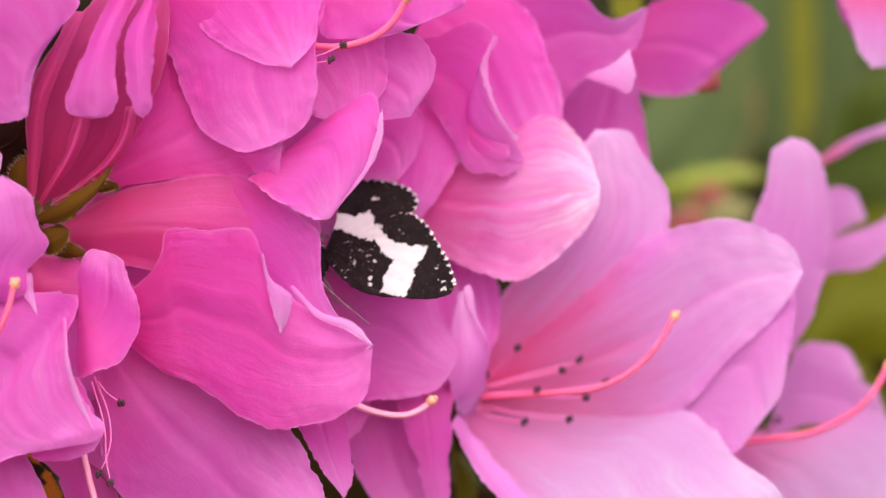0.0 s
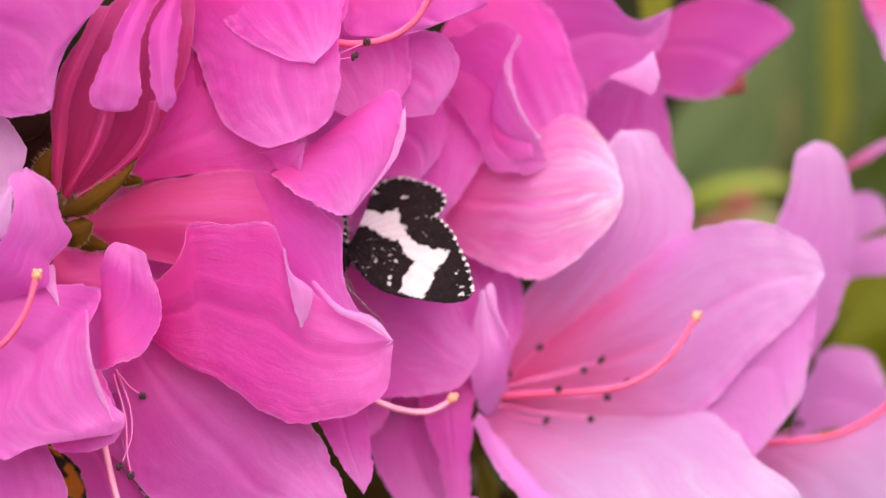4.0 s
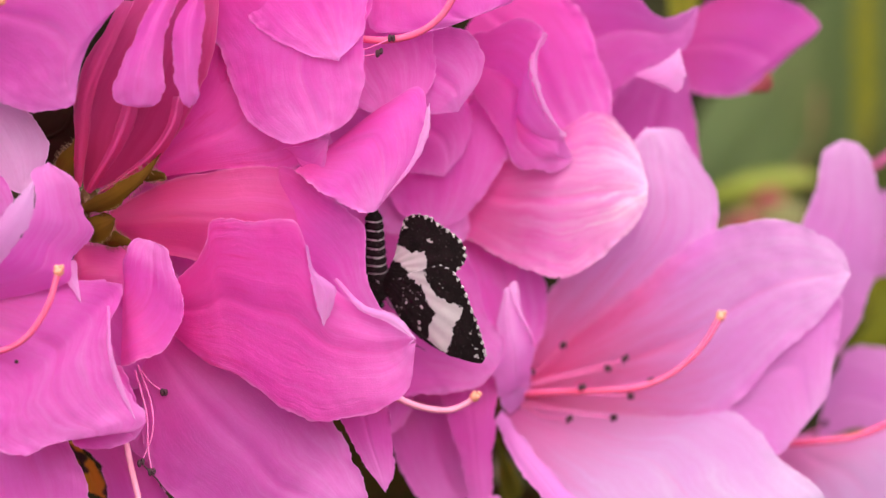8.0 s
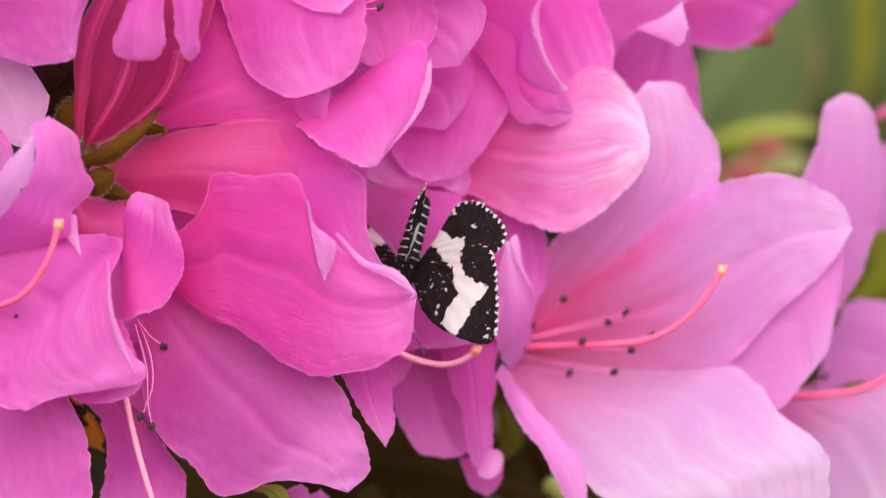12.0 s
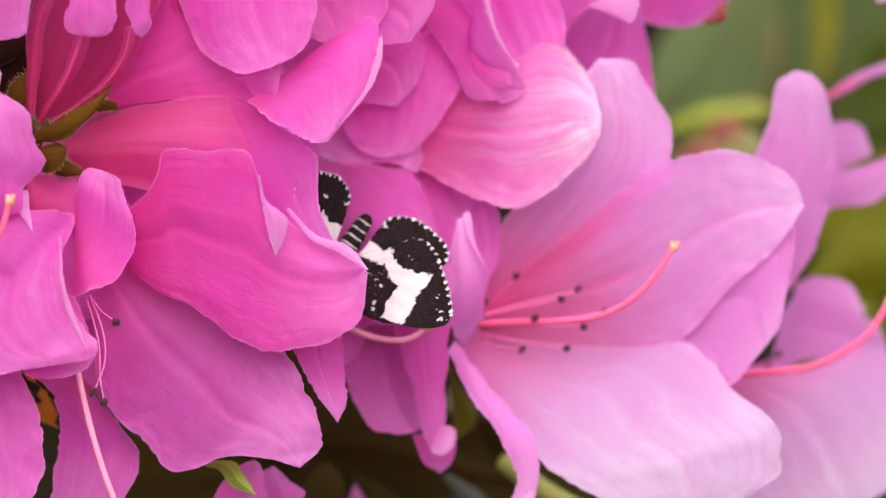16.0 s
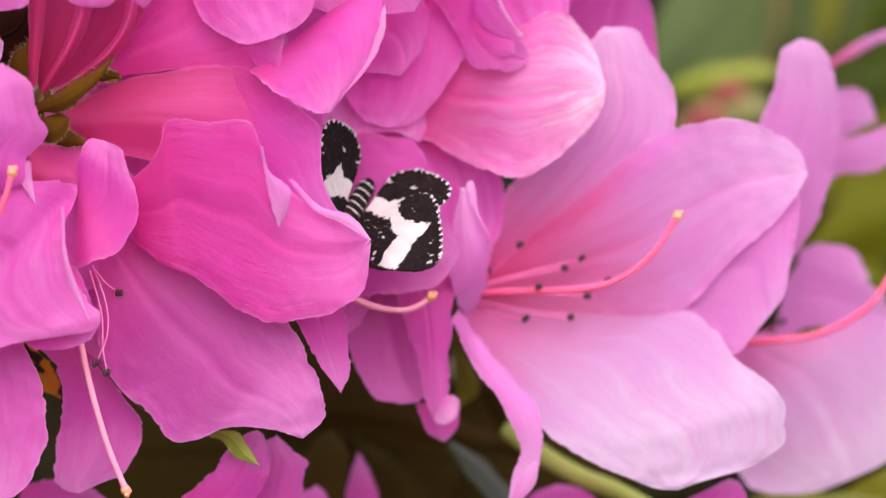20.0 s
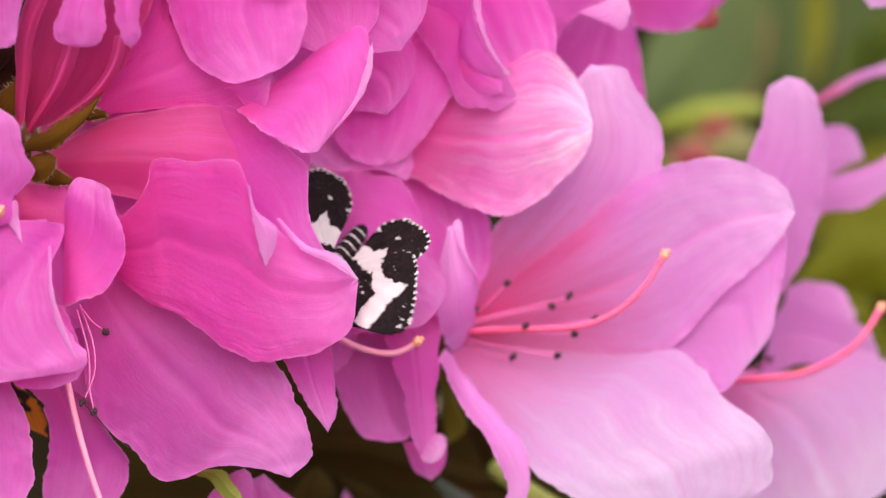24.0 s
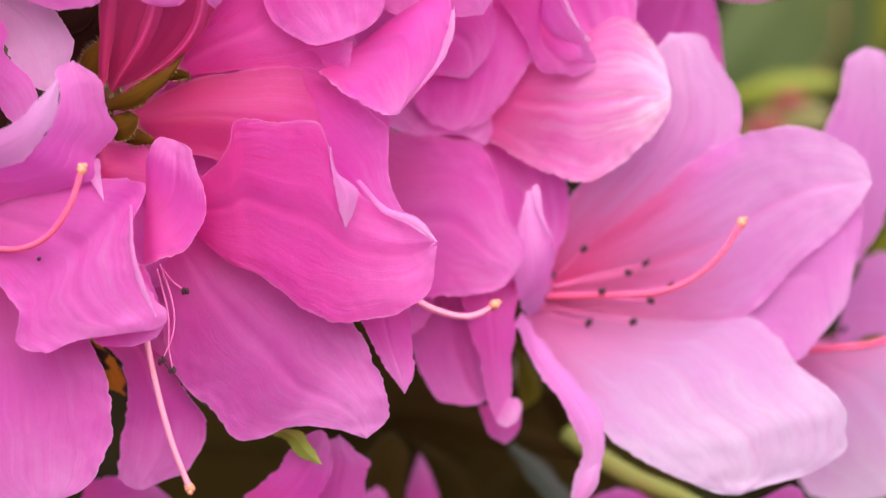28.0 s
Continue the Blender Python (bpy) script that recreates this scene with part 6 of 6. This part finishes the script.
def wing(name, moth, lead, trail, side, dots, label):
    """One wing of scales: a cambered plate with a black and white pattern, hinged at the thorax."""
    nu, nv = 130, 96
    le, ri = curve([(*p, 0) for p in lead], nu), curve([(*p, 0) for p in trail], nu)
    u, v = np.meshgrid(np.linspace(0, 1, nu + 1), np.linspace(0, 1, nv + 1), indexing="ij")
    g = (le[:, None] * (1 - v)[..., None] + ri[:, None] * v[..., None]).reshape(-1, 3)
    rim_line = np.vstack([le, ri])
    run = np.r_[np.r_[0, np.cumsum(np.linalg.norm(np.diff(le, axis=0), axis=1))], np.r_[0, np.cumsum(np.linalg.norm(np.diff(ri, axis=0), axis=1))]]
    gap = np.linalg.norm(g[:, None, :2] - rim_line[None, :, :2], axis=2)
    near, out = gap.argmin(1), gap.min(1)
    j1, j2 = wavy(g, 0.9, 3), wavy(g, 0.35, 8)
    white = inside(g[:, 0] + 0.42 * j1 + 0.26 * j2, g[:, 1] + 0.42 * wavy(g, 0.9, 5) + 0.26 * wavy(g, 0.3, 7), BAND)
    far = np.hypot(g[:, 0], g[:, 1])
    # white fringe in dashes along the outer margin, with dark scallops between them
    turn = np.arctan2(g[:, 1] + 2, g[:, 0])
    beat = np.sin((run[near] + 0.3 * j1) * 2 * np.pi / 1.0) + 0.3 * wavy(g, 0.5, 61)
    outer = (far > 8.2) & (g[:, 1] < 7.2) & ((g[:, 0] > 11.0) | (g[:, 1] < -3.4))
    fringe = outer & (out < 0.20 + 0.22 * beat) & (beat > -0.25)
    white = np.where(fringe, 0.3, white)
    rng = random.Random(11)
    for x, y, r in dots:
        r *= 0.72
        for _ in range(4):
            d = np.hypot((g[:, 0] - x - rng.gauss(0, 0.16)) * 1.0, (g[:, 1] - y - rng.gauss(0, 0.16)) * 1.5)
            white = np.maximum(white, r * rng.uniform(0.5, 1.0) - d + 0.25 * j2)
    speck = wavy(g * (1.0, 1.8, 1.0), 0.42, 21) + 0.5 * wavy(g, 1.6, 27)
    white = np.where((speck > 0.56) & (far < 6.5) & (g[:, 1] > -2.6), 0.2, white)
    z = 0.10 * np.sin(g[:, 0] * 0.9) - 0.010 * far**1.7 + 0.06 * wavy(g, 2.2, 31) + 0.03 * np.sin(turn * 34)
    fine = 0.06
    away = g[:, :2] / (far[:, None] + 1e-6)
    nick = (out < 0.25)[:, None] * np.c_[np.stack([0.18 * j2, 0.18 * wavy(g, 0.3, 44)], 1) + away * (outer * 0.13 * beat)[:, None], 0 * j2]
    g = g + nick
    top, low = np.c_[g[:, :2], z + fine], np.c_[g[:, :2], z - fine]
    verts = np.vstack([top, low])
    verts[:, 0] *= side
    n, w = (nu + 1) * (nv + 1), nv + 1
    idx = np.arange(n).reshape(nu + 1, w)
    quads = np.stack([idx[:-1, :-1], idx[1:, :-1], idx[1:, 1:], idx[:-1, 1:]], -1).reshape(-1, 4)
    ring = np.r_[idx[0, :-1], idx[:-1, -1], idx[-1, :0:-1], idx[:0:-1, 0]]
    nxt = np.roll(ring, -1)
    faces = quads.tolist() + (quads[:, ::-1] + n).tolist() + np.stack([ring, nxt, nxt + n, ring + n], -1).tolist()
    uv = np.stack([v.ravel(), u.ravel()], 1)
    ob = part(name, verts, faces, MAT["wing"], moth, label, np.vstack([uv, uv]))
    at = ob.data.attributes.new("white", "FLOAT", "POINT")
    at.data.foreach_set("value", np.r_[white, white])
    return ob


moth = thing("moth", (0, 0, 0), "small black and white moth with banded wings on a petal", "moth")
FORE = [(0.3, 0.6), (3.8, 5.1), (8.8, 7.2), (12.9, 7.9), (14.6, 7.6), (15.3, 6.6)], [(0.3, -0.3), (4, -1.8), (8, -3.2), (10.0, -3.8), (11.7, -3.1), (12.9, -1.5), (13.9, 0.9), (15.0, 4.4), (15.3, 6.6)]
HIND = [(0.4, 0.2), (5, 0.0), (8.8, -1.8), (10.2, -3.2), (11.7, -4.7), (12.2, -6.2), (11.2, -7.9), (9.0, -9.1)], [(0.3, -0.6), (1.5, -2.8), (2.3, -4.6), (2.9, -7.0), (3.6, -9.0), (5.0, -9.7), (6.9, -9.8), (9.0, -9.1)]
WINGS = []
for side in (-1, 1):
    WINGS.append(wing("hindwing", moth, *HIND, side, [(7.3, -7.0, 0.35), (3.4, -8.0, 0.25)], "black hindwing with a white band and white fringe"))
    WINGS.append(wing("forewing", moth, *FORE, side, [(13.9, 6.9, 0.3), (13.6, 5.9, 0.14), (11.9, 2.2, 0.3), (10.9, 1.6, 0.3), (9.8, -1.3, 0.2), (5.2, 4.6, 0.34), (5.4, 3.9, 0.26), (6.2, 1.8, 0.2), (5.6, 1.1, 0.18), (3.6, 1.4, 0.14), (4.6, 0.2, 0.14), (2.6, 2.4, 0.12), (13.2, 4.2, 0.18)], "black forewing with a broad jagged white band"))

# abdomen of ringed segments
rows, sides = 140, 28
av, ring_white = [], []
for i in range(rows + 1):
    s = i / rows
    r = 1.42 * (1 - 0.30 * s) * (1 if s < 0.82 else math.sqrt(max(0.0, 1 - ((s - 0.82) / 0.18) ** 2)) * 0.95 + 0.05)
    r *= 1 + 0.05 * math.cos(s * 2 * math.pi * 8)
    for j in range(sides):
        a = 2 * math.pi * j / sides
        av.append((r * math.cos(a), -0.8 - 8.3 * s, r * 0.9 * math.sin(a) + 0.1 - 0.5 * s))
        ring_white.append(0.2 if (8 * s**0.9 + 0.06 * math.cos(3 * a)) % 1 > 0.85 and 0.08 < s < 0.86 else -0.2)
idx = np.arange((rows + 1) * sides).reshape(rows + 1, sides)
rol = np.roll(idx, -1, 1)
af = np.stack([idx[:-1], rol[:-1], rol[1:], idx[1:]], -1).reshape(-1, 4).tolist() + [idx[0].tolist(), idx[-1, ::-1].tolist()]
abdomen = part("abdomen", av, af, MAT["wing"], moth, "black abdomen with thin white rings", np.zeros((len(av), 2)))
abdomen.data.attributes.new("white", "FLOAT", "POINT").data.foreach_set("value", ring_white)
v, f = lumps([(0, 0.6, 0.15)], [(1.55, 2.0, 1.2)], 4, 44, 34)
thorax = part("thorax", v, f, MAT["wing"], moth, "furry black thorax flecked with white")
fleck = np.where(wavy(v * (1.0, 1.0, 1.6), 0.45, 71) > 0.42, 0.2, -0.2)
thorax.data.attributes.new("white", "FLOAT", "POINT").data.foreach_set("value", fleck)
v, f = lumps([(0, 2.7, 0.0)], [(0.75, 0.7, 0.65)], 6, 14, 10)
head = part("head", v, f, MAT["fur"], moth, "small black head")
for sx in (-1, 1):
    v, f = lumps([(0.55 * sx, 2.9, 0.0)], [(0.34, 0.38, 0.4)], 9, 10, 8)
    part("eye", v, f, MAT["eye"], head, "shiny black eye")
    v, f, uv = sweep([(0.3 * sx, 3.1, 0.3), (1.6 * sx, 5.0, 0.9), (3.6 * sx, 7.0, 0.9), (5.6 * sx, 8.6, 0.5)], 0.10, 0.05, 72, 6)
    antenna = part("antenna", v, f, MAT["wing"], head, "threadlike antenna ringed black and white", uv)
    antenna.data.attributes.new("white", "FLOAT", "POINT").data.foreach_set("value", np.where((uv[:, 1] * 24) % 1 > 0.6, 0.3, -0.3))
    for k, (y, ox, oy) in enumerate(((1.8, 2.6, 4.6), (0.8, 3.6, 1.2), (0.0, 3.0, -3.2))):
        v, f, uv = sweep([(0.7 * sx, y, -0.5), (1.6 * sx, (y + oy) / 2, -0.4), (ox * sx, oy, -1.6)], 0.12, 0.06, 14, 6)
        part("leg", v, f, MAT["feeler"], moth, "thin dark leg with pale bands", uv)

WAY_MOTH = [
    (0, -6.39, -2.1, 15.98, -62.69, -2.05, -161.11, 23.6, 20.1, -0.6, 8.2, -13),
    (1, -7.93, -1.87, 15.54, -82.77, -17.4, -155.34, 29.2, 20.1, 3.4, 8.1, -19.5),
    (1.5, -9.53, -1.62, 15.95, -89.47, -22.73, -168.66, 19.6, 20.1, 4, 12.6, -5.3),
    (2, -7.71, -1.59, 15.67, -83.25, -8.91, -173.54, 18.5, 20, 0.6, 13.4, -1),
    (2.5, -7.2, -1.98, 16.13, -71.85, -12.6, -166.97, 21.9, 20.1, 4.2, 9, -8.9),
    (3, -6.68, -1.93, 16.14, -61.48, -4.16, -165.38, 19.1, 20.1, -5, 4.4, -9.3),
    (4, -6.36, -2.05, 16.13, -64.47, -5.27, -168.92, 25.3, 20.1, 2.1, -0.9, -6.1),
    (7, -4.72, -1.83, 14.97, -63.85, 0.01, -166.32, 27.3, 20.1, 5.7, -2.4, -7.4),
    (8, -4.43, -1.6, 12.63, -112.26, 1.06, 177.45, 35.3, 20.2, 5.9, 6, 8.3),
    (9, -2.31, -1.77, 10.35, -98.78, 6.68, -149.16, 48.4, -24, 10.4, 11.8, -50),
    (10, -0.79, -3.05, 10.68, -88.87, 2.23, -169.67, 15.2, 12, 8.1, 0.6, -4.3),
    (11, -0.4, -1.75, 9.25, -86.7, -7.41, -163.42, 35, 22, 0.6, -1.5, -10.8),
    (12, -1.29, -1.99, 8.58, -94.07, -16.35, -150.12, 72.1, 62, 7, 3.9, -60),
    (13, -1.28, -2.59, 7.7, -75.6, -18.07, 174.51, 9, 46, 8.9, 22, -30),
    (15.5, -4.23, -1.86, 4.84, -73.19, -20.43, 172.29, 20.7, 58, 14, 12.6, -30),
    (16.5, -4.48, -2.61, 4.73, -70.43, -19.82, 174.42, 2.6, 58, 12, 15, -30),
    (18, -5.0, -1.63, 5.63, -54.21, -32.13, -175.08, 56, 54, -9, 6.3, -30),
    (19, -4.11, -1.37, 5.44, -62.21, -27.19, -177.16, 66, 54, -4, 2, -30),
    (20, -3.84, -2.09, 6.12, -61.64, -22.33, -174.5, 42, 56, 0, 10.9, -30),
    (21, -2.96, -2.75, 6.25, -63.49, -13.36, 177.75, 3.3, 62, 9.8, 13, -30),
    (23.5, -4.82, -1.44, 5.39, -69.03, -34.61, -173.86, 61.3, 46, 4, 2.5, -30),
    (24, -4.16, -1.48, 5.12, -72.15, -30.51, -170.2, 58.8, 42, 1, 2.7, -30),
    (24.1, -2.6, -8, 5.6, -86.2, 20.5, 169.1, -5, 0, 0, 0, 0),
    (24.2, 0.4, -20, 2.1, -67.4, 3.4, 163.3, 50, 60, 0, 0, 60),
    (24.3, 10.5, -26, 9.4, -76.5, -15.8, 166.5, -15, 5, 0, 0, 5),
    (24.4, 19.9, -28, 10.1, -75.3, -45.4, 173.8, 60, 55, 0, 0, 55),
    (24.5, 30, -28, 2.7, -74.5, -27, 164.5, -10, 20, 0, 0, 20),
    (24.6, 50.5, -26, 6.8, -67.2, -48.9, 157.2, 45, 45, 0, 0, 45),
    (24.7, 73.5, -20, 17.9, -53.5, -64.2, 143.5, 0, 0, 0, 0, 0),
    (24.9, 139.2, 20, 41.7, -44.7, -68.7, 134.7, 30, 30, 0, 0, 30),
    (25.3, 315.1, 120, 122.3, -44.7, -68.7, 134.7, 0, 0, 0, 0, 0),
    (26, 708.4, 300, 290.7, -44.7, -68.7, 134.7, 20, 20, 0, 0, 20),
    (28, 1823, 700, 902.7, -44.7, -68.7, 134.7, 10, 10, 0, 0, 10),
]


def twist(t):
    """Degrees by which the body leans away from its wings while the moth sits low on the petal."""
    return -9.0 * min(1.0, max(0.0, (t - 12.0) / 1.0)) * min(1.0, max(0.0, (24.1 - t) / 0.1))


def motions():
    walk(cam, [(t, way_pose(*row)) for t, *row in WAY])
    rows = [(t, pose(x / 1000, y / 1000, z / 1000, a, b, c) @ pose(0.0007, 0, 0, 0, 0, twist(t))) for t, x, y, z, a, b, c, *_ in WAY_MOTH]
    walk(moth, rows)
    for ob in WINGS:
        left, fore = min(v.co.x for v in ob.data.vertices) < -0.005, ob.name.startswith("forewing")
        lift = 0.0008 if fore else 0.0006
        keys = []
        for t, *_, l, r, s, d, k in WAY_MOTH:
            w = twist(t)
            if left:
                keys.append((t, pose(0, 0, 0, 0, 0, -w) @ pose(-0.0007, 0, lift, 0, l + d * fore, 0) @ pose(0, 0, 0, 0, 0, s * fore - w * (0.9 if fore else 0.3))))
            else:
                keys.append((t, pose(0, 0, lift, 0, -(k if fore else r), 0) @ pose(0, 0, 0, 0, 0, -s * fore)))
        walk(ob, keys)
    turn = [(0, 0), (23.9, 0), (24.2, 18), (24.4, 24), (24.7, -32), (25.0, 28), (25.3, -15), (25.6, 16), (25.9, -5), (26.2, 10), (26.5, -3), (26.8, 8), (27.3, 0), (28, 3)]
    foot = Vector(swaying_foot) / 1000
    walk(swaying_style, [(t, Matrix.Translation(foot) @ pose(0, 0, 0, 0, a, 0) @ Matrix.Translation(-foot)) for t, a in turn])


motions()
